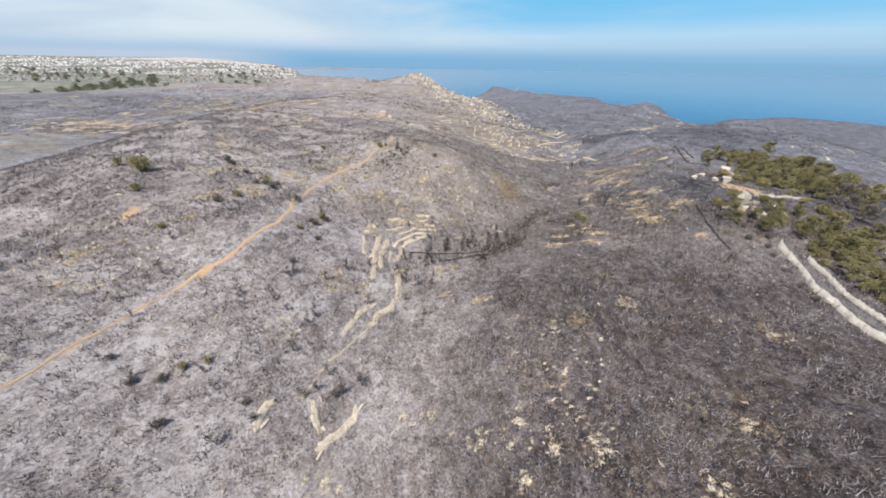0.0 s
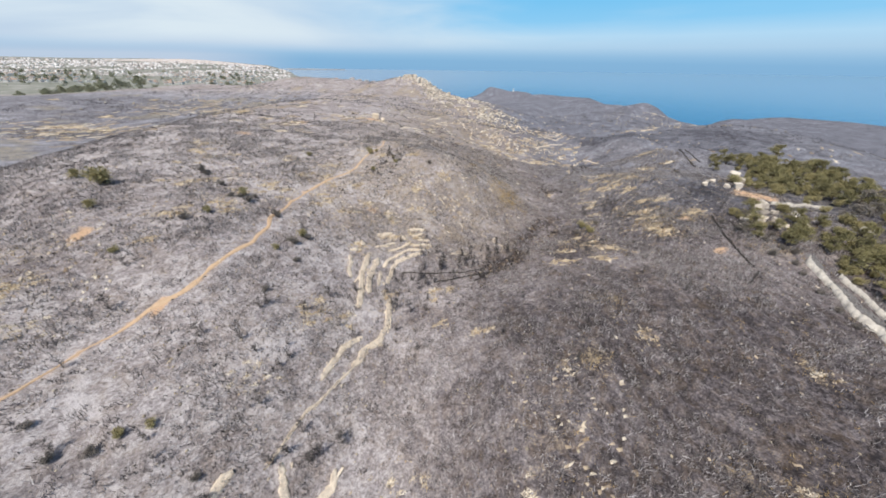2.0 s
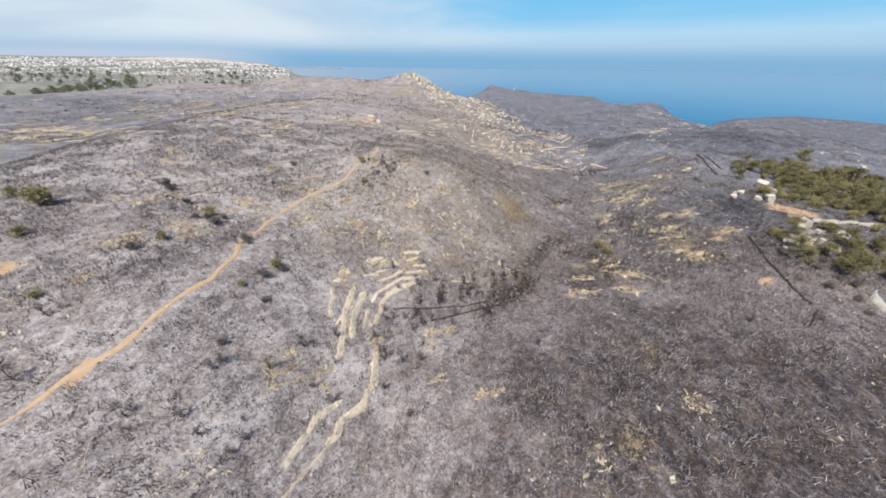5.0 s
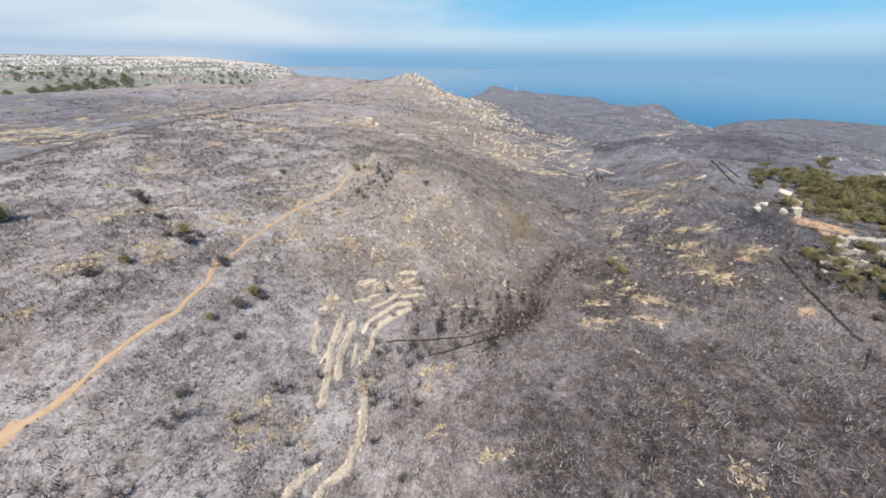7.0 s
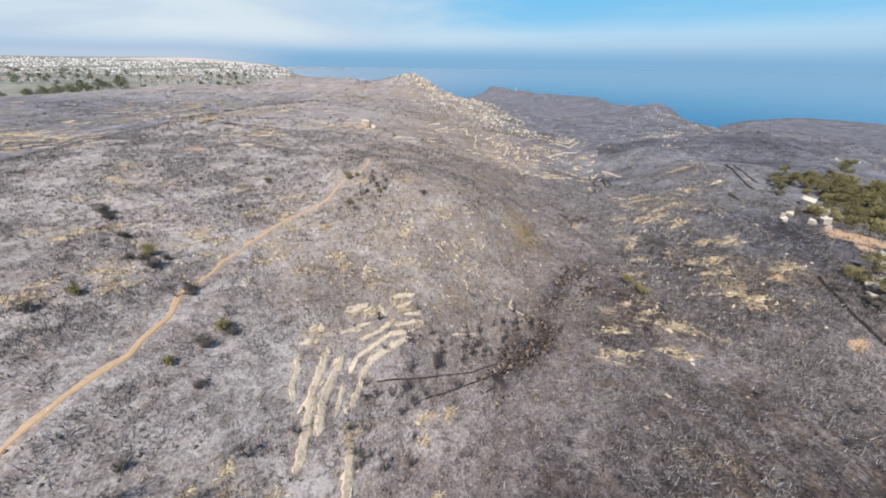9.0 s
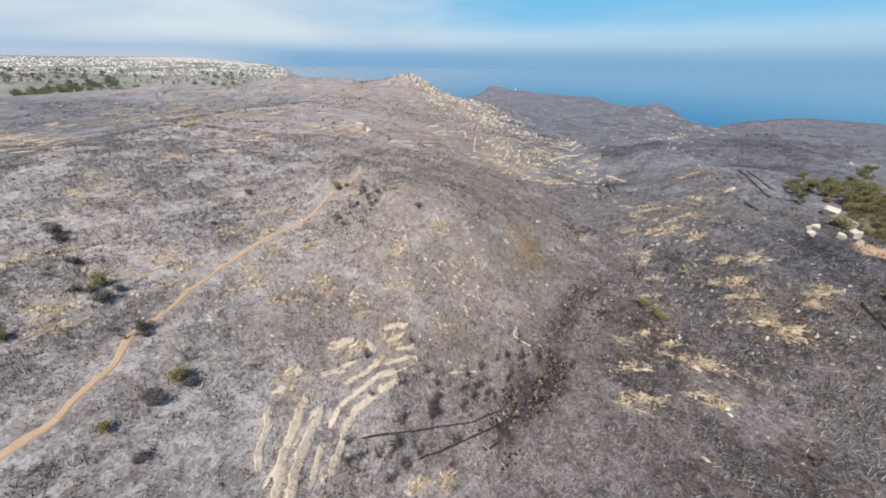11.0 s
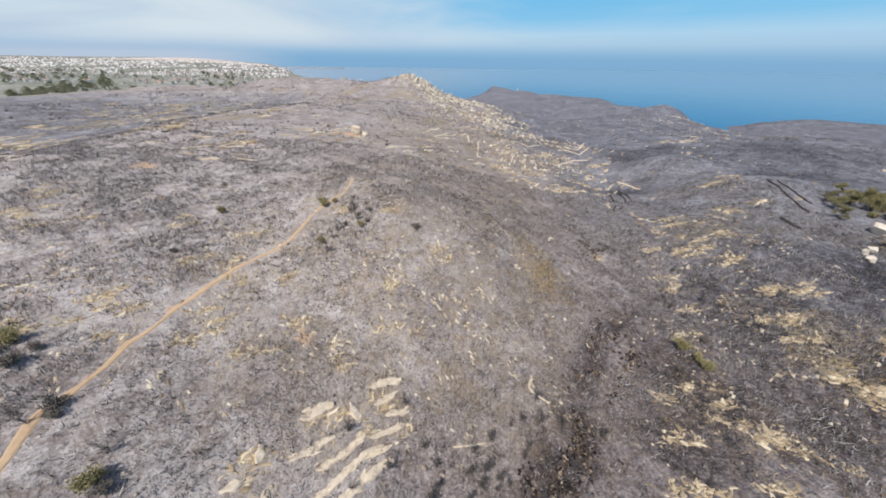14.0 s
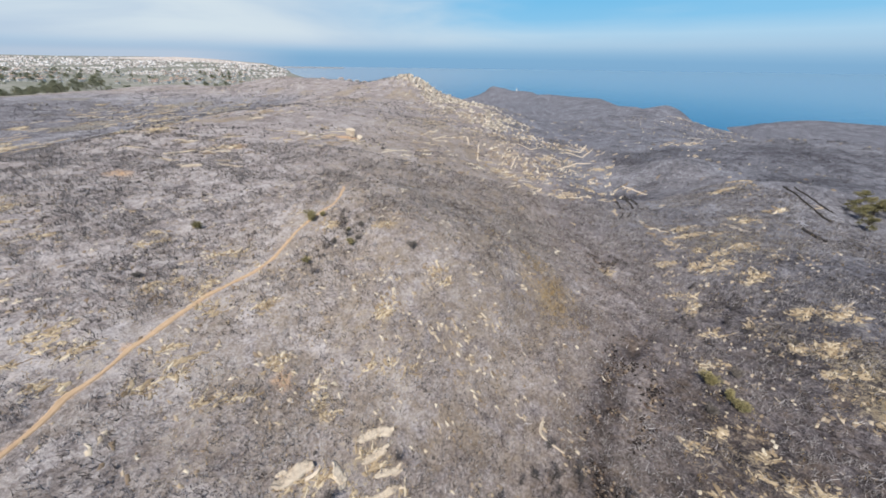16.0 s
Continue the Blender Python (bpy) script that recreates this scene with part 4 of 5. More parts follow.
for x, y, s in [(156.4, 158.2, 3.6), (150.2, 148, 3.0), (155.2, 156, 4.2), (145.7, 144.6, 3.6), (137.6, 135.3, 3.2), (130.8, 133.9, 2.6), (128.8, 140.1, 2.6), (124.7, 138.3, 2.0), (124, 110.4, 4.0), (118.3, 105.2, 3.0), (107.6, 99.4, 3.4), (112.7, 99.3, 2.8), (115.5, 96, 2.2), (111.9, 103.2, 2.0), (119.5, 96.9, 1.8), (128.4, 102.9, 2.0), (119.1, 100.7, 2.2),
                (151.2, 141.7, 2.4), (150.6, 150.8, 2.6), (142, 139.1, 2.2), (132.8, 130.6, 2.0), (158, 151.8, 2.4), (119.8, 134, 1.6), (103.8, 96.5, 1.8), (125, 106.5, 2.2)]:
    boulder(x, y, s * 1.35, BOULDERS, "sunlit white limestone boulder beside the pines", "white boulders")
boulder(-49.5, 259, 6.5, PALE_BLOCKS, "large rounded sandy boulder alone on the slope", "lone boulders")
boulder(-43, 250, 3.5, PALE_BLOCKS, "large rounded sandy boulder alone on the slope", "lone boulders")

# ---- walled track by the pines ----
TRACKS = ([(132.5, 113.7), (143.1, 112.7), (154.7, 112.8), (165.4, 109.9)], [(112.7, 82.1), (109.4, 74.3), (108.7, 68.4), (106.8, 59.8), (105.1, 54.4), (105.5, 48), (104, 38)])
strip("track", TRACKS[0], 1.8, GREY_TRACK, 0.08, "grey worn track running through the pine grove", "track", 0.2, 3)
strip("track", TRACKS[1], 3.2, GREY_TRACK, 0.08, "grey worn track running through the pine grove", "track", 0.25, 4)
WALL_BLOCKS = [stone_mesh(120 + i, WALL_STONE, 0.9) for i in range(5)]
for wide, pts in ((1.7, [(109.1, 79.1), (106.5, 69.2), (102.2, 59.8), (102.3, 54.4), (101, 49.3), (101.5, 42)]), (1.1, [(113.4, 73.5), (110.9, 64), (108.3, 55), (109, 46)]), (1.0, [(132.3, 115.4), (142.9, 114.2), (155.9, 114.6)]), (0.9, [(134.2, 108), (126.9, 95.6)]), (0.8, [(146.7, 104.4), (149.6, 94.8)])):
    p = [Vector((*q, 0)) for q in pts]
    base = thing("stone_wall", turn(p[0].x, p[0].y, gz(p[0].x, p[0].y)), "tumbled pale stone wall edging the grey track", "stone wall", "track walls")
    part("wall_core", band_mesh(pts, wide * 1.25, p[0], 71 + len(pts), WALL_STONE, 2.4), base)
    for a, b in zip(p, p[1:]):
        n = max(2, round((b - a).length / 0.7))
        ang = math.atan2(b.y - a.y, b.x - a.x)
        for i in range(n):
            c = a.lerp(b, (i + rng.random()) / n)
            if value_noise(c.x * 0.25, c.y * 0.25, 17) < 0.55:
                continue
            for z in (0.1, 0.55):
                o = Vector((-math.sin(ang), math.cos(ang), 0)) * rng.gauss(0, 0.33) * wide
                q = rng.uniform(0.45, 0.9) * wide ** 0.6
                m = turn(c.x + o.x - p[0].x, c.y + o.y - p[0].y, gz(c.x + o.x, c.y + o.y) - gz(p[0].x, p[0].y) + z * rng.uniform(0.3, 1), ang + rng.uniform(-0.6, 0.6), (q * 1.3, q, q * 0.8))
                part("stone", rng.choice(WALL_BLOCKS), base, "", m)


# ---- trees and shrubs ----
def tube(bm, a, b, r0, r1, sides=5):
    """A tapered limb from a to b."""
    a, b = Vector(a), Vector(b)
    d = (b - a).normalized()
    u = d.orthogonal().normalized()
    w = d.cross(u)
    ring = [[bm.verts.new(q + (u * math.cos(2 * math.pi * i / sides) + w * math.sin(2 * math.pi * i / sides)) * r) for i in range(sides)] for q, r in ((a, r0), (b, r1))]
    for i in range(sides):
        bm.faces.new((ring[0][i], ring[0][(i + 1) % sides], ring[1][(i + 1) % sides], ring[1][i]))
    bm.faces.new(ring[1])


def leaves(bm, centre, radius, n, size, r, squash=0.8):
    """A clump of small pointed leaves round a centre."""
    for _ in range(n):
        d = Vector((r.gauss(0, 1), r.gauss(0, 1), r.gauss(0, 1))).normalized()
        p = Vector(centre) + Vector((d.x, d.y, d.z * squash)) * radius * r.uniform(0.35, 1.0)
        u = (d + Vector((r.gauss(0, 0.7), r.gauss(0, 0.7), r.gauss(0, 0.7) + 0.4))).normalized()
        w = u.cross(Vector((r.gauss(0, 1), r.gauss(0, 1), r.gauss(0, 1)))).normalized()
        s = size * r.uniform(0.6, 1.3)
        bm.faces.new([bm.verts.new(q) for q in (p - w * s * 0.4, p + u * s * 0.5 + w * s * 0.25, p + u * s, p + u * s * 0.4 - w * s * 0.3)])


def pine(seed, leaf, spread=1.0):
    """Aleppo pine about 5 m high: leaning trunk, limbs and flat uneven needle clumps."""
    r = random.Random(seed)
    base = thing("pine_tree", Matrix(), "", "")
    bm = bmesh.new()
    p, top = Vector((0, 0, -0.3)), None
    pts = [p]
    for i in range(5):
        p = p + Vector((r.uniform(-0.25, 0.25), r.uniform(-0.25, 0.25), 0.95))
        pts.append(p)
    for i in range(5):
        tube(bm, pts[i], pts[i + 1], 0.17 - 0.028 * i, 0.142 - 0.028 * i, 6)
    part("trunk", mesh_from(bm, "trunk", PINE_BARK), base, "rough brown trunk")
    crown = bmesh.new()
    limb_mesh = bmesh.new()
    for i in range(15):
        h = r.uniform(1.4, 4.6)
        q = pts[min(4, int(h / 0.95))].lerp(pts[min(5, int(h / 0.95) + 1)], h / 0.95 % 1)
        ang, ln = r.uniform(0, 6.28), (r.uniform(0.9, 2.3) if h < 3.6 else r.uniform(0.4, 1.2)) * spread
        e = q + Vector((math.cos(ang) * ln, math.sin(ang) * ln, r.uniform(0.1, 0.7)))
        tube(limb_mesh, q, e, 0.06, 0.02, 4)
        for _ in range(3):
            c = q.lerp(e, r.uniform(0.55, 1.1)) + Vector((r.gauss(0, 0.25), r.gauss(0, 0.25), r.gauss(0, 0.2)))
            leaves(crown, c, r.uniform(0.45, 0.9), 44, 0.34, r, 0.65)
    leaves(crown, pts[5], 0.7, 60, 0.34, r, 0.8)
    part("limb_frame", mesh_from(limb_mesh, "limb_frame", PINE_BARK), base)
    part("crown", mesh_from(crown, "crown", leaf), base)
    return base


def shrub(seed, leaf):
    """Rounded scrub about 1 m in radius, several stems and an uneven leafy top."""
    r = random.Random(seed)
    base = thing("shrub", Matrix(), "", "")
    stems, crown = bmesh.new(), bmesh.new()
    for i in range(8):
        ang, ln = r.uniform(0, 6.28), r.uniform(0.25, 0.8)
        e = Vector((math.cos(ang) * ln, math.sin(ang) * ln, r.uniform(0.6, 1.35)))
        tube(stems, (0, 0, -0.2), e, 0.05, 0.015, 4)
        leaves(crown, e, r.uniform(0.35, 0.6), 75, 0.22, r, 0.9)
        leaves(crown, e * 0.6, r.uniform(0.35, 0.55), 50, 0.22, r, 0.9)
    part("woody_base", mesh_from(stems, "woody_base", PINE_BARK), base, "thin woody stems")
    part("crown", mesh_from(crown, "crown", leaf), base)
    return base


def burnt_tree(seed):
    """Fire-killed young tree about 3 m high: black trunk and bare limbs."""
    r = random.Random(seed)
    base = thing("burnt_tree", Matrix(), "", "")
    trunk, twigs = bmesh.new(), bmesh.new()
    p = Vector((0, 0, -0.3))
    pts = [p]
    for i in range(5):
        p = p + Vector((r.uniform(-0.14, 0.14), r.uniform(-0.14, 0.14), 0.68))
        pts.append(p)
    for i in range(5):
        tube(trunk, pts[i], pts[i + 1], 0.09 - 0.016 * i, 0.074 - 0.014 * i, 5)
    for i in range(30):
        q = pts[r.randrange(1, 6)]
        ang, ln = r.uniform(0, 6.28), r.uniform(0.5, 1.3)
        e = q + Vector((math.cos(ang) * ln * 0.8, math.sin(ang) * ln * 0.8, ln * r.uniform(0.3, 0.9)))
        tube(twigs, q, e, 0.035, 0.012, 3)
        for _ in range(5):
            f = q.lerp(e, r.uniform(0.3, 1))
            tube(twigs, f, f + Vector((r.uniform(-0.45, 0.45), r.uniform(-0.45, 0.45), r.uniform(0.1, 0.6))), 0.026, 0.01, 3)
    part("trunk", mesh_from(trunk, "trunk", BARK), base)
    part("bare_crown", mesh_from(twigs, "bare_crown", BARK), base)
    return base


def plant(protos, spots, label, category, group, base_r, jitter=0.12):
    spots = [q for q in spots if line_distance(q[0], q[1], TRACKS[0]) > 1.5 + q[2] and line_distance(q[0], q[1], TRACKS[1]) > 1.2 + q[2]]
    for k, (x, y, r) in enumerate(spots):
        src = protos[k % len(protos)]
        s = r / base_r * rng.uniform(1 - jitter, 1 + jitter)
        m = Matrix.LocRotScale((x, y, gz(x, y)), Euler((0, 0, rng.uniform(0, 6.28))), None)
        if k < len(protos):
            ob = src
            ob.matrix_basis = m
        else:
            ob = copy_thing(src, m)
        ob.scale = (s, s, s * rng.uniform(0.9, 1.1))
        tagged(ob, label, category, group)


PINES_GROVE = [(186.5, 174, 3.3), (197.6, 179.6, 3.1), (179, 160.5, 2.7), (195.7, 167.2, 3), (199.5, 158.6, 3.6), (207.1, 151.3, 3), (210.2, 158.2, 3.6), (179.9, 176.6, 3.3), (193.7, 164.8, 2.6), (188.1, 153.9, 2.6), (212.4, 169.5, 2.9), (173.7, 156.1, 2.4),
               (175.1, 145.9, 2.6), (181.7, 142, 2.6), (194.5, 147.8, 3), (168.9, 146.3, 2.2), (204.4, 139.8, 3), (176.9, 134.1, 2.6), (188.5, 130.7, 3), (171.8, 165.6, 2.4), (166, 136, 2.2), (170.8, 130.4, 2.4)]
PINES_TRACK = [(114.2, 105.9, 2.2), (125.1, 99.6, 2.5), (102.7, 90.9, 2.1), (109.4, 86.7, 2.6), (113.8, 83.8, 2.6), (126.2, 87.6, 2.7), (129, 82.6, 3.3), (124.6, 74.8, 2.8), (123.4, 69.2, 2.6), (112.4, 94.7, 1.8), (132, 97.7, 1.8),
               (144.9, 84.4, 2.6), (120, 78.5, 2.4), (117.3, 65.2, 2.3), (133.9, 76.9, 2.8), (118.6, 92.2, 2.2), (106, 95.8, 1.8), (138.3, 91.1, 2.6), (118, 59, 2.4), (138, 68, 2.8)]
PINES_GROVE += [(rng.uniform(150, 226), rng.uniform(112, 172), rng.uniform(2.0, 3.4)) for _ in range(24)]
PINES_GROVE = [q for q in PINES_GROVE if q[1] < 176 and q[0] > 144 + max(0, q[1] - 146) * 1.3]
PINES_GROVE += [(170, 171, 2.6), (183, 170, 2.8), (193, 166, 3.0), (176, 179, 2.4), (190, 174, 2.8), (171, 184, 2.2), (168, 177, 2.4), (192, 183, 2.8), (212, 191, 3.0), (185, 170, 2.6), (208, 163, 3.0)]
PINES_GROVE += [(152, 166, 2.0), (158, 172, 2.2), (166, 175, 2.4), (174, 174, 2.4), (160, 178, 1.8)]
PINES_GROVE += [(rng.uniform(118, 158), rng.uniform(52, 100), rng.uniform(2.0, 3.2)) for _ in range(10)]
PINES_SCORCHED = [(150.7, 103.1, 3), (177.1, 120, 3.6), (156.3, 96, 3.2), (170.5, 111.2, 2.8), (160, 88, 2.8), (186.8, 122, 3.2), (148, 76, 2.8), (157.2, 115, 2.2), (100.7, 93.5, 1.7), (107.9, 102.4, 1.6)]
plant([pine(201 + i, PINE_LEAF, 1.2) for i in range(4)], [(x, y, 1.12 * r) for x, y, r in PINES_TRACK + PINES_GROVE], "green umbrella-shaped pine spared by the fire", "pine tree", "pine grove", 2.3)
plant([pine(221 + i, SCORCHED_LEAF) for i in range(2)], PINES_SCORCHED, "scorched grey-brown pine at the grove's edge", "pine tree", "pine grove", 2.3)
GREEN_SHRUBS = [(-101.8, 97.2, 3.6), (-106, 99.5, 2.2), (-111.8, 98.8, 1.9), (-43.5, 76.3, 1.1), (-66, 87.4, 1.6), (-63.1, 100.2, 1.6), (59, 114.4, 2.1), (-32, 147.8, 2), (-57.6, 142.9, 1.7), (-39.6, 84.5, 1.7), (59.8, 110, 1.7), (-18.9, 137.5, 1.1),
                (-27.5, 132.6, 1.2), (59.1, 107.6, 1.6), (-94.1, 84.3, 1.7), (-75.6, 68.3, 1.3), (-48.2, 32.9, 1.3), (-44.6, 34.5, 1.0), (-20.6, 142, 1.0), (-29, 149.5, 1.1)]
GREEN_SHRUBS = [(x, y, 0.85 * r) for x, y, r in GREEN_SHRUBS]
GREEN_SHRUBS += [q for q in [(rng.uniform(142, 250), rng.uniform(100, 172), rng.uniform(1.0, 2.3)) for _ in range(110)] if q[0] > 141 + max(0, q[1] - 146) * 1.3]
GREEN_SHRUBS += [q for q in [(rng.uniform(125, 215), rng.uniform(118, 190), rng.uniform(1.2, 2.6)) for _ in range(90)] if q[0] > 138 + abs(q[1] - 140) * 0.9]
GREEN_SHRUBS += [(rng.uniform(106, 150), rng.uniform(52, 112), rng.uniform(1.0, 1.9)) for _ in range(60)]
plant([shrub(301 + i, SHRUB_LEAF) for i in range(4)], GREEN_SHRUBS, "olive-green rounded shrub surviving on burnt ground", "shrub", "surviving shrubs", 1.05)
# the first twelve are added along the track wall as a dark edge
DARK_SHRUBS = [(103.7, 77.5, 1.3), (102, 73.4, 1.2), (99.9, 66.6, 1.2), (98.1, 60.8, 1.1), (97.9, 56.3, 1.1), (101.2, 81.7, 1.4), (106.1, 84.1, 1.4), (107.6, 81.9, 1.4), (104.7, 88.4, 1.4), (100.7, 95.4, 1.4), (98.3, 98.8, 1.2), (108.8, 90.9, 1.4), (-49.9, 92, 1.5), (-38, 83.9, 1.5), (-40.4, 80.6, 1.5), (-63.3, 98.2, 1.4), (-69.8, 83, 1.6), (-37.1, 73.7, 1.3), (-39.9, 62.4, 1.1), (-73.6, 105.9, 1.4), (-85.6, 114.4, 2.2), (-82.5, 112.5, 1.6),
               (-60.1, 96.8, 1.8), (-59.3, 99.3, 1.2), (-66.2, 98.2, 1.2), (-48.9, 90.8, 1.0), (-41.9, 81.2, 1.3), (-4, 136.2, 1.3), (53.9, 107.6, 1.5), (60.6, 114.2, 1.2), (-23, 138.5, 1.0), (-17.4, 143.7, 1.1), (-17.5, 139.2, 0.9), (-57.7, 124.9, 1.0), (64.8, 114.7, 1.6),
               (-54.3, 29.3, 1.2), (-46, 24, 1.0), (-36, 29, 0.9), (-60, 33, 1.0), (-50, 30.5, 1.2)]
plant([shrub(321 + i, SCORCHED_LEAF) for i in range(3)], [(x, y, 0.78 * r) for x, y, r in DARK_SHRUBS], "scorched dark brown shrub standing in ash", "shrub", "scorched shrubs", 1.05)
spots = []
for cx, cy, sx, sy, n in ((6, 88, 7, 3, 22), (22, 95, 5, 4, 14), (-4, 80, 5, 4, 16), (-10, 72, 3, 6, 10), (-24, 34, 6, 5, 9), (-45, 33, 9, 5, 5), (-30, 55, 10, 8, 12), (-22, 138, 3, 6, 10), (70, 128, 8, 6, 16), (108, 96, 4, 6, 8), (-60, 80, 25, 20, 12), (40, 60, 20, 20, 10)):
    spots += [(rng.gauss(cx, sx), rng.gauss(cy, sy), rng.uniform(0.5, 1.0)) for _ in range(n)]
plant([burnt_tree(401 + i) for i in range(5)], spots, "leafless blackened young tree killed by fire", "burnt tree", "burnt trees", 1.0)
FAR_TREES = [(-817 + 22 * i + rng.uniform(-8, 8), 690 - 9 * i + rng.uniform(-14, 14), rng.uniform(5, 8)) for i in range(16)]
FAR_TREES += [(rng.uniform(-900, -250), rng.uniform(690, 900), rng.uniform(4, 7)) for _ in range(30)]
FAR_TREES += [(-y * rng.uniform(0.55, 1.3), y, rng.uniform(6, 10)) for y in [rng.uniform(1200, 2300) for _ in range(60)]]
plant([pine(241 + i, HAZY_LEAF, 1.2) for i in range(3)], FAR_TREES, "green tree at the far field's edge, paled as by haze", "tree", "far trees", 2.3)


# ---- loose stuff on the ground ----
def blades(name, n, box, keep, h, w, per, mat, label, category, seed, lean=0.5, spread=0.35):
    """Upright thin blades in clumps, kept where keep(x, y) is above chance."""
    g = np.random.default_rng(seed)
    x, y = g.uniform(box[0], box[1], n), g.uniform(box[2], box[3], n)
    ok = g.random(n) < keep(x, y)
    x, y = x[ok], y[ok]
    big = g.uniform(0.6, 1.4, len(x))
    cx, cy, big = np.repeat(x, per), np.repeat(y, per), np.repeat(big, per)
    k = len(cx)
    px, py = cx + g.normal(0, spread, k) * big, cy + g.normal(0, spread, k) * big
    pz = gz(px, py) - 0.06
    hh = g.uniform(0.45, 1.2, k) * h * big
    a = g.uniform(0, 6.283, k)
    ux, uy = np.cos(a) * w * g.uniform(0.6, 1.5, k), np.sin(a) * w * g.uniform(0.6, 1.5, k)
    tx, ty = px + g.normal(0, lean, k) * hh, py + g.normal(0, lean, k) * hh
    co = np.stack([np.stack([px - ux, py - uy, pz], -1), np.stack([px + ux, py + uy, pz], -1), np.stack([tx, ty, pz + hh], -1)], 1).reshape(-1, 3)
    me = array_mesh(name, co, np.arange(3 * k).reshape(-1, 3))
    me.materials.append(mat)
    return tagged(new(name, me), label, category, kind="stuff")


NEAR_BOX = (-185, 150, 8, 225)


def thick(size, lo, hi, seed):
    return lambda x, y: smoothstep(lo, hi, fbm(x, y, size, 3, seed)) * np.clip(1.15 - 1.5 * np.exp(-(line_distance(x, y, PATHWAY) / 2.3) ** 2), 0, 1) * (1 - np.clip(blobs(x, y, EARTH), 0, 1) * 0.8)


blades("burnt_scrub", 64000, NEAR_BOX, thick(7, 0.18, 1.0, 101), 0.85, 0.05, 8, CHAR_TWIG, "thick low scrub burnt to black twigs", "burnt scrub", 1)
blades("ashen_scrub", 120000, NEAR_BOX, thick(8, 0.25, 0.80, 111), 0.85, 0.06, 7, ASH_TWIG, "low scrub burnt to pale grey ashen twigs", "ashen scrub", 2)
blades("dry_grass", 76000, NEAR_BOX, lambda x, y: np.clip(blobs(x, y, STRAW) * 0.9 + 0.3 * blobs(x, y, [(a, b, r * 1.2, 0.8) for a, b, r in STONY]) + 0.03, 0, 1), 0.5, 0.045, 8, STRAW_BLADE, "dry straw-coloured grass tufts between stones", "dry grass", 3)


blades("ochre_grass", 9000, (14, 52, 108, 152), lambda x, y: np.clip(0.9 * blobs(x, y, STRAW[:4]) * smoothstep(0.3, 0.55, fbm(x, y, 3, 2, 451)), 0, 1), 0.5, 0.05, 9, STRAW_BLADE, "ochre dry grass on the ridge shoulder", "dry grass", 17)


def pebbles(name, n, box, keep, s0, s1, mat, label, category, seed, sharp=3):
    g = np.random.default_rng(seed)
    x, y = g.uniform(box[0], box[1], n), g.uniform(box[2], box[3], n)
    ok = g.random(n) < keep(x, y)
    x, y = x[ok], y[ok]
    k = len(x)
    s = s0 + (s1 - s0) * g.random(k) ** sharp
    base = np.array([[1, 0, 0], [0, 1, 0], [-1, 0, 0], [0, -1, 0], [0.1, 0.1, 0.75], [0, 0, -0.8]])
    v = base[None] * g.uniform(0.6, 1.35, (k, 6, 3)) * s[:, None, None]
    a = g.uniform(0, 6.283, k)
    c, sn = np.cos(a)[:, None], np.sin(a)[:, None]
    co = np.stack([v[:, :, 0] * c - v[:, :, 1] * sn + x[:, None], v[:, :, 0] * sn + v[:, :, 1] * c + y[:, None], v[:, :, 2] + gz(x, y)[:, None]], -1)
    f = np.array([[0, 1, 4], [1, 2, 4], [2, 3, 4], [3, 0, 4], [1, 0, 5], [2, 1, 5], [3, 2, 5], [0, 3, 5]])
    me = array_mesh(name, co.reshape(-1, 3), (f[None] + 6 * np.arange(k)[:, None, None]).reshape(-1, 3))
    me.materials.append(mat)
    return tagged(new(name, me), label, category, kind="stuff")


pebbles("loose_stones", 26000, (-125, 150, 8, 230), lambda x, y: (0.10 + 0.8 * smoothstep(0.5, 0.7, fbm(x, y, 14, 3, 131))) * (1 - 0.6 * smoothstep(0, 40, x)), 0.08, 0.38, RUBBLE, "loose pale and sooty stones strewn over the slope", "loose stones", 5)
pebbles("far_stones", 16000, (-420, 420, 215, 620), lambda x, y: smoothstep(0.5, 0.68, fbm(x, y, 34, 4, 141)) * (1 - 0.75 * smoothstep(60, 160, x)), 0.4, 1.7, RUBBLE, "pale stones strewn over the far burnt slopes", "loose stones", 6)
blades("far_scrub", 26000, (-420, 460, 215, 640), thick(24, 0.42, 0.75, 151), 1.1, 0.2, 5, HAZY_TWIG, "far scrub burnt to twigs, paled as by haze", "burnt scrub", 7, 0.5, 0.7)


THICKETS = [(6.2, 89.6, 9, 0.6), (21.1, 96.6, 8, 0.5), (-4, 80.3, 7, 0.6), (-10, 71.9, 5, 0.7), (-23.8, 32.8, 8, 0.45), (-44.5, 32.7, 9, 0.3), (-26.7, 49.5, 7, 0.3), (79.6, 133.7, 9, 0.8), (100.6, 96.4, 8, 0.8), (67.2, 162.4, 7, 0.6), (-15.9, 65.7, 4, 0.6), (22.1, 50.2, 8, 0.3)]
blades("burnt_thicket", 16000, (-70, 120, 15, 185), lambda x, y: np.clip(blobs(x, y, THICKETS) * smoothstep(0.42, 0.6, fbm(x, y, 4, 2, 191)), 0, 1), 1.5, 0.05, 14, CHAR_TWIG, "dense thicket of tall charred stems", "burnt thicket", 8, 0.28, 0.5)
pebbles("rock_chips", 60000, (-125, 150, 8, 215), lambda x, y: np.clip(blobs(x, y, [(a, b, r * 1.05, 0.8) for a, b, r in STONY_NEAR if b < 52]) * smoothstep(0.44, 0.58, fbm(x, y, 2.2, 2, 201)), 0, 1), 0.10, 0.32, CREAM_CHIPS, "cream limestone chips strewn round the outcrops", "rock chips", 9, 1.7)
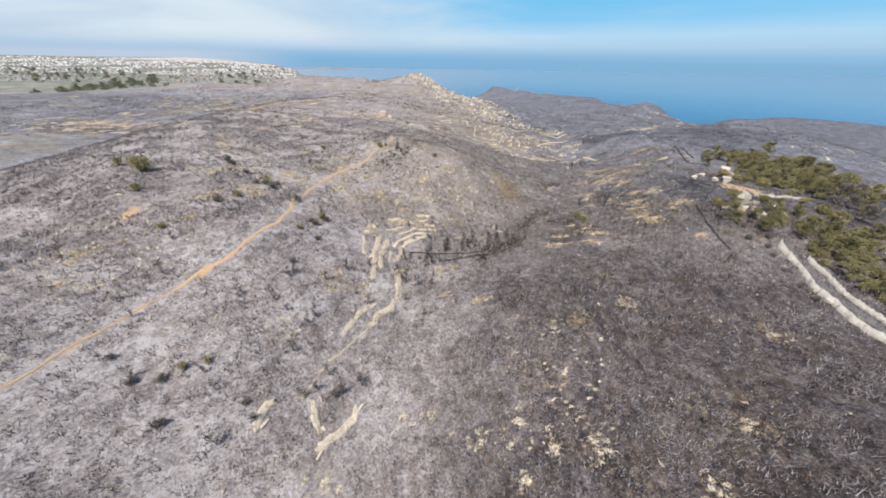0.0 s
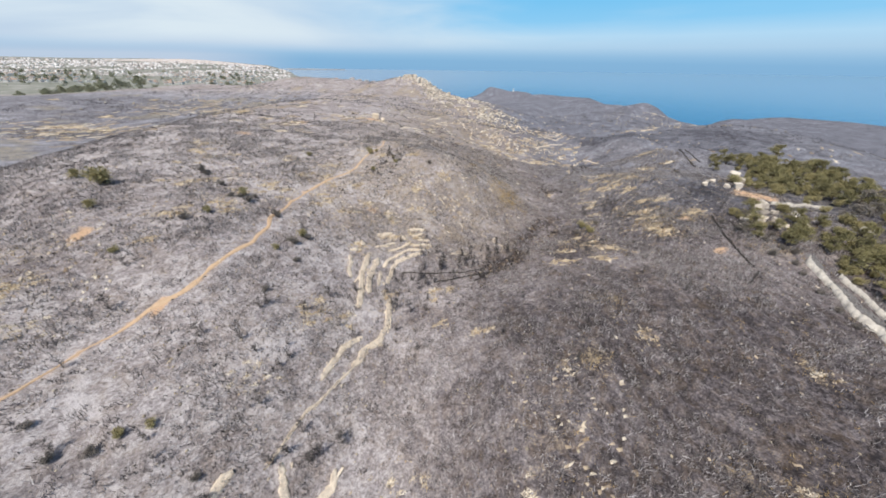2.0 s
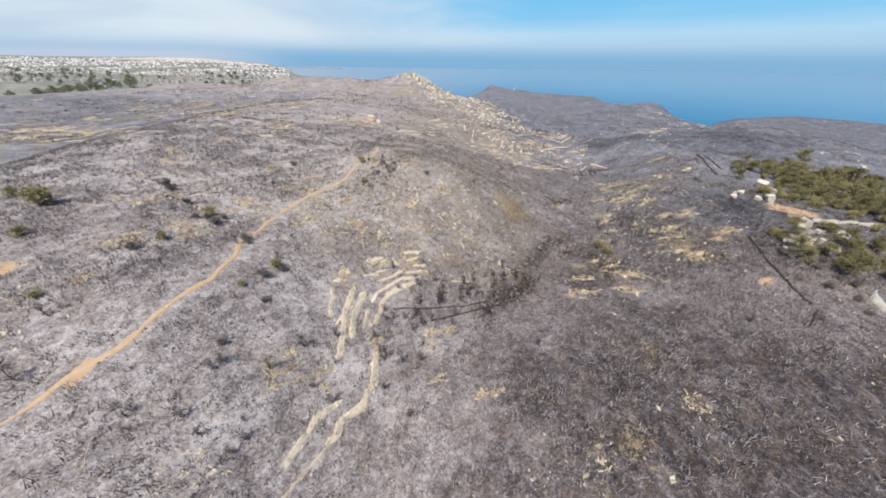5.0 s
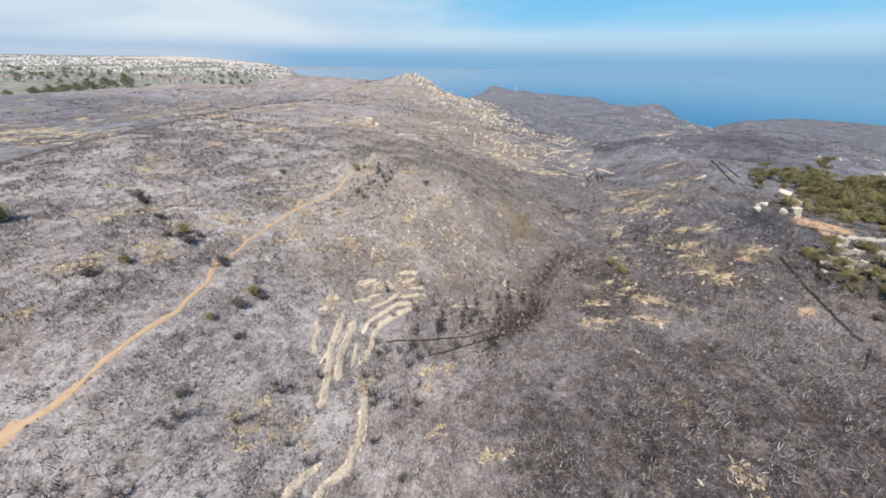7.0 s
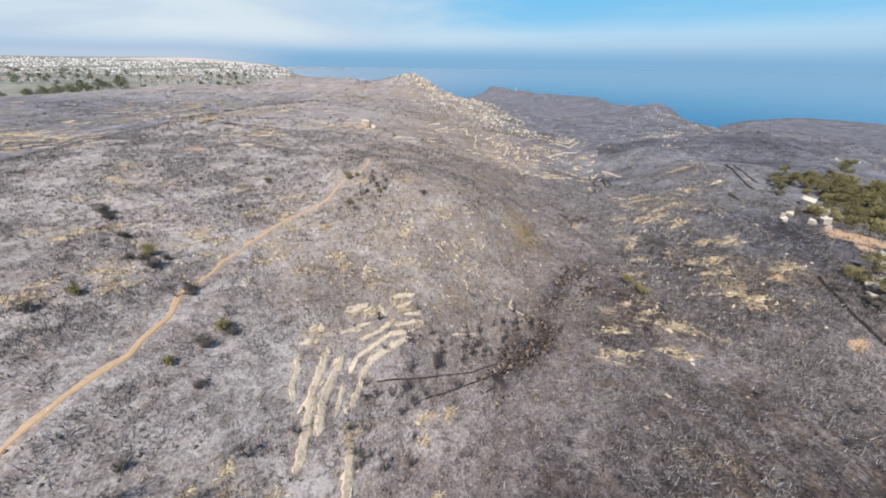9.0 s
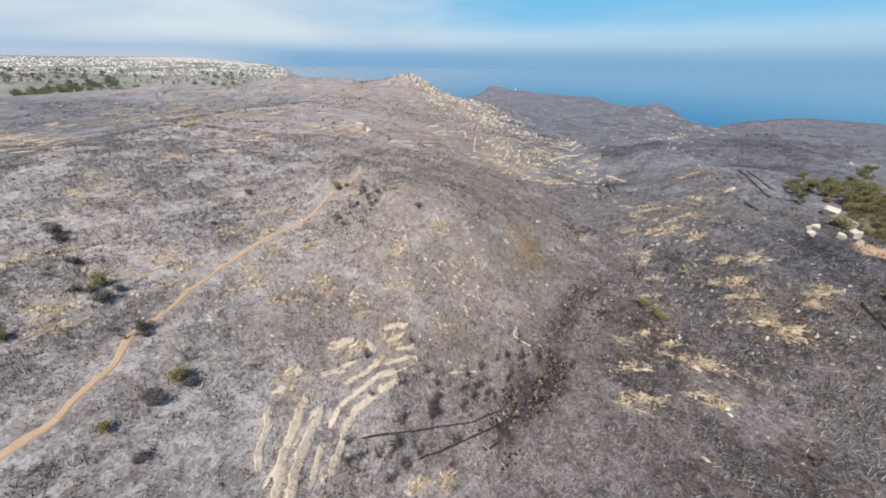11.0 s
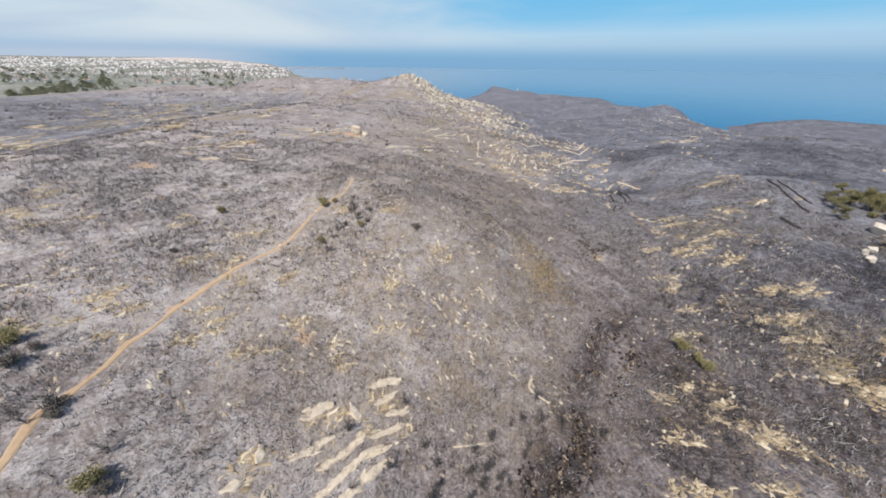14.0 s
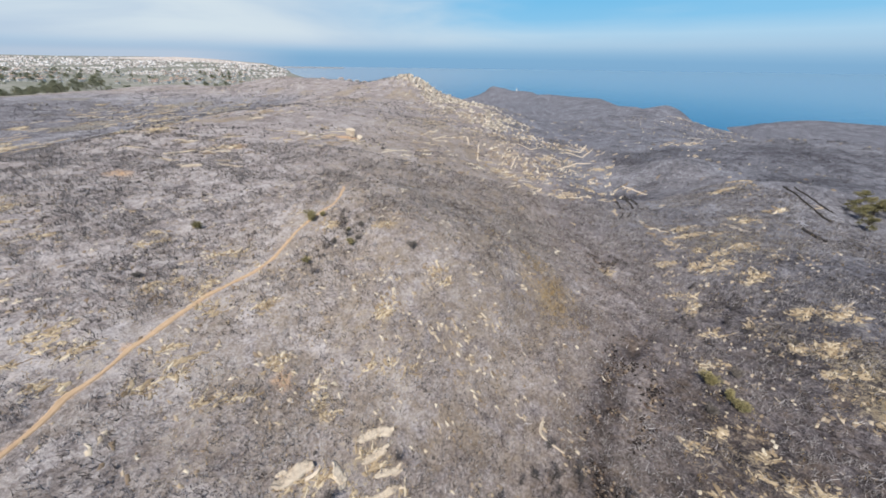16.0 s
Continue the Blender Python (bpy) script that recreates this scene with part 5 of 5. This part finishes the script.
GULLY = [(60.2, 163.3, 5, 0.8), (57, 155.6, 4, 0.6), (27.9, 93.5, 3, 0.9), (31.2, 100, 3, 0.8)]
pebbles("sooty_rubble", 120000, (5, 85, 75, 180), lambda x, y: np.clip(np.maximum(blobs(x, y, GULLY), np.maximum(0.95 * np.exp(-(line_distance(x, y, GULLY_LINE) / 3.2) ** 2), 0.8 * np.exp(-(line_distance(x, y, GULLY_ARM) / 1.6) ** 2))) * smoothstep(0.44, 0.62, fbm(x, y, 3.2, 2, 211)), 0, 1), 0.10, 0.45, DARK_RUBBLE, "dark sooty rubble lying along the gully bed", "rubble", 10)


def strata(name, n, box, keep, ang, long0, long1, mat, label, seed, w0=0.25, w1=0.7):
    """Low thin rock bands that crop out side by side along the slope."""
    g = np.random.default_rng(seed)
    x, y = g.uniform(box[0], box[1], n), g.uniform(box[2], box[3], n)
    ok = g.random(n) < keep(x, y)
    x, y = x[ok], y[ok]
    k, m = len(x), 5
    ln, wd = g.uniform(long0, long1, k), g.uniform(w0, w1, k)
    a = ang(x, y) + g.normal(0, 0.14, k)
    t = np.linspace(-0.5, 0.5, m)
    bend = g.normal(0, 0.10, (k, m)) * ln[:, None]
    cx = x[:, None] + np.cos(a)[:, None] * t * ln[:, None] - np.sin(a)[:, None] * bend
    cy = y[:, None] + np.sin(a)[:, None] * t * ln[:, None] + np.cos(a)[:, None] * bend
    taper = (1.15 - np.abs(t) * 1.9)[None] * wd[:, None] * g.uniform(0.5, 1.5, (k, m))
    rows = []
    for u, up in ((-1, -0.3), (-0.5, 0.55), (0.6, 0.45), (1, -0.3)):
        px, py = cx - np.sin(a)[:, None] * u * taper, cy + np.cos(a)[:, None] * u * taper
        rows.append(np.stack([px, py, gz(px, py) + up * np.minimum(1.2, taper + 0.25)], -1))
    co = np.stack(rows, 2).reshape(-1, 3)
    f = np.array([[i * 4 + j, i * 4 + j + 1, i * 4 + j + 5, i * 4 + j + 4] for i in range(m - 1) for j in range(3)])
    me = array_mesh(name, co, (f[None] + 4 * m * np.arange(k)[:, None, None]).reshape(-1, 4))
    me.materials.append(mat)
    return tagged(new(name, me), label, "rock strata", kind="stuff")


RIDGE_ROCK = [(50, 262, 24, 0.9), (70, 300, 34, 1.0), (100, 330, 34, 0.9), (80, 240, 14, 0.7), (20, 290, 30, 0.5), (115, 270, 16, 0.8), (60, 380, 40, 0.9), (40, 440, 40, 0.9), (20, 520, 40, 0.8), (-30, 570, 40, 0.7), (-100, 215, 16, 0.4), (-60, 250, 20, 0.4), (-130, 330, 40, 0.3),
              (0, 240, 24, 0.3), (-300, 270, 40, 0.6), (-290, 380, 40, 0.4), (420, 560, 50, 0.35), (100, 168, 12, 0.3), (230, 330, 30, 0.25)]
strata("rock_strata", 36000, (-360, 470, 150, 610), lambda x, y: np.clip(blobs(x, y, RIDGE_ROCK) * smoothstep(0.36, 0.6, fbm(x, y, 18, 2, 221)) + 0.012, 0, 1), lambda x, y: 1.05 + 0.9 * (fbm(x, y, 90, 2, 231) - 0.5) * 2, 3.0, 10.0, CREAM_CHIPS, "narrow cream limestone strata cropping out on the ridge", 13, 0.28, 0.75)
strata("near_strata", 900, (-110, 120, 20, 200), lambda x, y: 0.03 + 0.45 * smoothstep(0.55, 0.7, fbm(x, y, 16, 3, 241)) + 0 * x, lambda x, y: 0.5 + 2.4 * fbm(x, y, 30, 2, 251), 0.35, 1.3, CREAM_CHIPS, "small cream rock ribs showing through the ash", 14, 0.10, 0.28)
def cracked_rock(name, patches, cell, long, keep, mat, label, seed, proud=0.25):
    """Bare rock split by joints into angular slabs lying side by side, with dark gaps where soil shows."""
    g = np.random.default_rng(seed)
    co = []
    for cx, cy, r in patches:
        a = g.uniform(0.1, 1.0) + (1.9 if cx < 10 and cy < 130 else 0)
        n, m = int(2.8 * r / cell / long) + 2, int(2.8 * r / cell) + 2
        u, v = np.meshgrid((np.arange(n + 1) - n / 2) * cell * long, (np.arange(m + 1) - m / 2) * cell)
        u = u + g.normal(0, 0.26, u.shape) * cell * long
        v = v + g.normal(0, 0.24, v.shape) * cell
        px, py = cx + u * np.cos(a) - v * np.sin(a), cy + u * np.sin(a) + v * np.cos(a)
        quad = np.stack([np.stack([px[:-1, :-1], py[:-1, :-1]], -1), np.stack([px[:-1, 1:], py[:-1, 1:]], -1), np.stack([px[1:, 1:], py[1:, 1:]], -1), np.stack([px[1:, :-1], py[1:, :-1]], -1)], 2).reshape(-1, 4, 2)
        mid = quad.mean(1)
        quad = quad[g.random(len(mid)) < keep(mid[:, 0], mid[:, 1], cx, cy, r)]
        mid = quad.mean(1, keepdims=True)
        quad = mid + (quad - mid) * g.uniform(0.80, 1.12, (len(quad), 4, 1))
        co.append(quad)
    q = np.concatenate(co)
    k = len(q)
    mid = q.mean(1, keepdims=True)
    foot = mid + (q - mid) * 1.12
    up = g.uniform(0.25, 1.0, (k, 1)) * proud * cell + g.normal(0, 0.10, (k, 4)) * cell
    top = np.concatenate([q, (gz(q[..., 0], q[..., 1]) + np.maximum(up, 0.03))[..., None]], -1)
    low = np.concatenate([foot, (gz(foot[..., 0], foot[..., 1]) - 0.25)[..., None]], -1)
    f = np.array([[0, 1, 2, 3], [4, 5, 1, 0], [5, 6, 2, 1], [6, 7, 3, 2], [7, 4, 0, 3]])
    me = array_mesh(name, np.concatenate([top, low], 1).reshape(-1, 3), (f[None] + 8 * np.arange(k)[:, None, None]).reshape(-1, 4))
    me.materials.append(mat)
    return tagged(new(name, me), label, "bare rock", kind="stuff")


def patchy(size, lo, hi, seed, amount=1.0):
    """Branching veins of rock inside a patch."""
    return lambda x, y, cx, cy, r: amount * np.exp(-(np.hypot(x - cx, y - cy) / r) ** 4) * np.maximum(smoothstep(lo, hi, 1 - np.abs(fbm(x, y, size, 3, seed) - 0.5) * 4), 0.8 * smoothstep(0.60, 0.66, fbm(x, y, size, 2, seed + 9)))


PEAK_ROCK = [(-42, 590, 20), (-25, 580, 22), (-5, 562, 24), (18, 540, 24), (40, 505, 26), (62, 472, 24), (85, 440, 22), (60, 430, 26), (30, 470, 26), (0, 520, 24)]
cracked_rock("crest_rock", PEAK_ROCK, 1.5, 1.6, patchy(16, 0.5, 0.85, 431, 0.8), CREST_ROCK, "blocky cream rock covering the peak and its flank", 34, 0.55)
SPECKLED = [(5, 112, 26), (-5, 135, 24), (-32, 120, 22), (25, 140, 18), (-60, 108, 24), (72, 112, 24), (95, 150, 26), (20, 165, 26), (-40, 160, 30), (-75, 135, 24), (-85, 70, 20), (25, 35, 12)]
cracked_rock("scattered_slabs", SPECKLED, 0.42, 1.8, patchy(4.0, 0.91, 0.98, 421, 0.14), CREAM_CHIPS, "small tan slabs of bare rock showing through ash", 33)
pebbles("far_chips", 14000, (-350, 170, 150, 400), lambda x, y: np.clip(blobs(x, y, [(a, b, r * 1.2, 0.7) for a, b, r in STONY_FAR]) * smoothstep(0.42, 0.58, fbm(x, y, 5, 2, 261)), 0, 1), 0.25, 1.1, CREAM_CHIPS, "cream stones strewn round the far outcrops", "rock chips", 15)

# ---- town, lighthouse, breakwater ----
def house(seed):
    """White villa: walls, hipped clay roof, door and windows."""
    r = random.Random(seed)
    w, d, h = r.uniform(9, 15), r.uniform(8, 12), r.choice((3.4, 6.2, 6.2, 9.0))
    base = thing("house", Matrix(), "", "")
    bm = bmesh.new()
    bmesh.ops.create_cube(bm, size=1, matrix=Matrix.LocRotScale((0, 0, h / 2 - 1.5), None, (w, d, h + 3)))
    part("wall", mesh_from(bm, "wall", HOUSE_WALL), base)
    bm = bmesh.new()
    e, rz = 0.5, r.uniform(1.2, 2.2) if r.random() < 0.65 else 0.35
    lo = [bm.verts.new((sx * (w / 2 + e), sy * (d / 2 + e), h)) for sx, sy in ((-1, -1), (1, -1), (1, 1), (-1, 1))]
    hi = [bm.verts.new((sx * w * (0.22 if rz > 1 else 0.5), sy * d * (0.02 if rz > 1 else 0.5), h + rz)) for sx, sy in ((-1, -1), (1, -1), (1, 1), (-1, 1))]
    for i in range(4):
        bm.faces.new((lo[i], lo[(i + 1) % 4], hi[(i + 1) % 4], hi[i]))
    bm.faces.new(hi)
    bm.faces.new(lo[::-1])
    part("roof", mesh_from(bm, "roof", HOUSE_ROOF if rz > 1 else HOUSE_WALL), base)
    for fl in range(int(h / 2.8)):
        for i in (-1, 0, 1):
            bm = bmesh.new()
            door = fl == 0 and i == 0
            bmesh.ops.create_cube(bm, size=1, matrix=Matrix.LocRotScale((i * w * 0.3, -d / 2, fl * 2.8 + (1.05 if door else 1.6)), None, (1.3, 0.24, 2.1 if door else 1.3)))
            part("door" if door else "window", mesh_from(bm, "opening", WINDOW_GLASS), base)
    return base


protos = [house(500 + i) for i in range(8)]
g = np.random.default_rng(12)
homes = []
while len(homes) < 300:
    y = 1300 + 1000 * g.random() ** 1.2
    x = -y * g.uniform(0.52, 1.32)
    if fbm(x, y, 260, 3, 161) < 0.36 + 0.22 * g.random():
        continue
    homes.append((x, y))
huts = [(-166, 648), (-153, 650), (-139, 646), (-126, 648), (-183, 652), (-197, 650), (-98, 640), (-108, 642)]
for k, (x, y) in enumerate(homes):
    m = turn(x, y, gz(x, y) + 0.5, g.uniform(-0.7, 0.7))
    if k < len(protos):
        ob = protos[k]
        ob.matrix_basis = m
    else:
        ob = copy_thing(protos[k % len(protos)], m)
    tagged(ob, "white-walled villa with a pale roof in the far town", "house", "houses of the town")
for k, (x, y) in enumerate(huts):
    ob = copy_thing(protos[k % len(protos)], turn(x, y, gz(x, y) + 0.2, g.uniform(-0.7, 0.7)))
    ob.scale = (0.6, 0.6, 0.45)
    tagged(ob, "small white hut behind the burnt ridge", "hut", "huts behind the ridge")


def far_town(n, seed):
    """The blocks of the town too far off to tell apart, and the sheds of the plain."""
    g = np.random.default_rng(seed)
    y = 1900 + 3300 * g.random(n) ** 1.15
    x = -y * g.uniform(0.44, 1.35, n)
    ok = g.random(n) < smoothstep(0.30, 0.60, fbm(x, y, 420, 3, 171)) * smoothstep(-60, 60, -0.44 * y - x)
    x, y = x[ok], y[ok]
    k = len(x)
    big = np.clip(y / 3600, 0.5, 1.2)
    sx, sy, sz = g.uniform(4, 12, k) * big, g.uniform(4, 8, k) * big, g.uniform(3, 8, k) * big
    c = np.array([[-1, -1, -1], [1, -1, -1], [1, 1, -1], [-1, 1, -1], [-1, -1, 1], [1, -1, 1], [1, 1, 1], [-1, 1, 1], [-0.5, 0, 1.35], [0.5, 0, 1.35]])
    co = c[None] * np.stack([sx, sy, sz], -1)[:, None] + np.stack([x, y, gz(x, y)], -1)[:, None]
    f = np.array([[0, 1, 5, 4], [1, 2, 6, 5], [2, 3, 7, 6], [3, 0, 4, 7], [4, 5, 9, 8], [6, 7, 8, 9], [5, 6, 9, 9], [7, 4, 8, 8]])
    f = np.array([q for row in f for q in ((row[0], row[1], row[2]), (row[0], row[2], row[3])) if len(set(q)) == 3])
    me = array_mesh("far_town", co.reshape(-1, 3), (f[None] + 10 * np.arange(k)[:, None, None]).reshape(-1, 3))
    me.materials.append(TOWN_WHITE)
    tagged(new("far_town", me), "dense white houses of a coastal town far away", "town", kind="stuff")


TOWN_WHITE = island_material("town_white", [(0.0, (0.34, 0.30, 0.28)), (0.35, (0.62, 0.56, 0.52)), (0.75, (0.78, 0.75, 0.73)), (1.0, (0.88, 0.87, 0.86))])
far_town(4200, 21)


# tree green mixed with grey: haze over the town painted into it
HAZY_GREEN = island_material("hazy_tree_green", [(0.0, (0.13, 0.145, 0.11)), (1.0, (0.30, 0.31, 0.24))])
pebbles("far_woods", 9000, (-6200, -380, 1150, 4800), lambda x, y: smoothstep(0.40, 0.62, fbm(x, y, 200, 3, 271)) * smoothstep(0, 80, -0.46 * y - x), 3.0, 9.0, HAZY_GREEN, "green trees among the far houses, paled as by haze", "trees", 16)


def lathe(profile, sides=20):
    bm = bmesh.new()
    rings = [[bm.verts.new((r * math.cos(2 * math.pi * i / sides), r * math.sin(2 * math.pi * i / sides), z)) for i in range(sides)] for r, z in profile]
    for a, b in zip(rings, rings[1:]):
        for i in range(sides):
            bm.faces.new((a[i], a[(i + 1) % sides], b[(i + 1) % sides], b[i]))
    bm.faces.new(rings[-1])
    return bm


lx, ly = 336, 1490
base = thing("lighthouse", turn(lx, ly, gz(lx, ly)), "slim white lighthouse tower on the far cape", "lighthouse")
part("tower", mesh_from(lathe([(2.6, -2), (2.4, 4), (2.0, 15)]), "tower", HOUSE_WALL, True), base)
part("gallery", mesh_from(lathe([(2.1, 15), (3.0, 15.4), (3.0, 16.2), (2.0, 16.3)]), "gallery", HOUSE_WALL), base)
part("lantern", mesh_from(lathe([(1.5, 16.3), (1.5, 18.6)]), "lantern", WINDOW_GLASS), base)
part("dome", mesh_from(lathe([(1.7, 18.6), (1.2, 19.6), (0.3, 20.3)]), "dome", HOUSE_WALL, True), base)
SAND = plain_material("beach_sand", (0.58, 0.50, 0.44), (0.80, 0.72, 0.66), 0.01)
strip("beach", [(-4550, 5250), (-3900, 5150), (-3300, 5050), (-2850, 4850), (-2500, 4500)], 900, SAND, 6.0, "pale sandy shore beyond the far town", "beach", 0.25, 9)
bm = bmesh.new()
bmesh.ops.create_cube(bm, size=1, matrix=Matrix.LocRotScale((-1950, 5380, SEA_Z + 3), Euler((0, 0, 0.02)), (900, 14, 10)))
bmesh.ops.subdivide_edges(bm, edges=bm.edges, cuts=6)
for v in bm.verts:
    v.co.z += rng.uniform(-1.2, 1.2)
tagged(new("breakwater", mesh_from(bm, "breakwater", WALL_STONE)), "long pale harbour breakwater far out at sea", "breakwater")
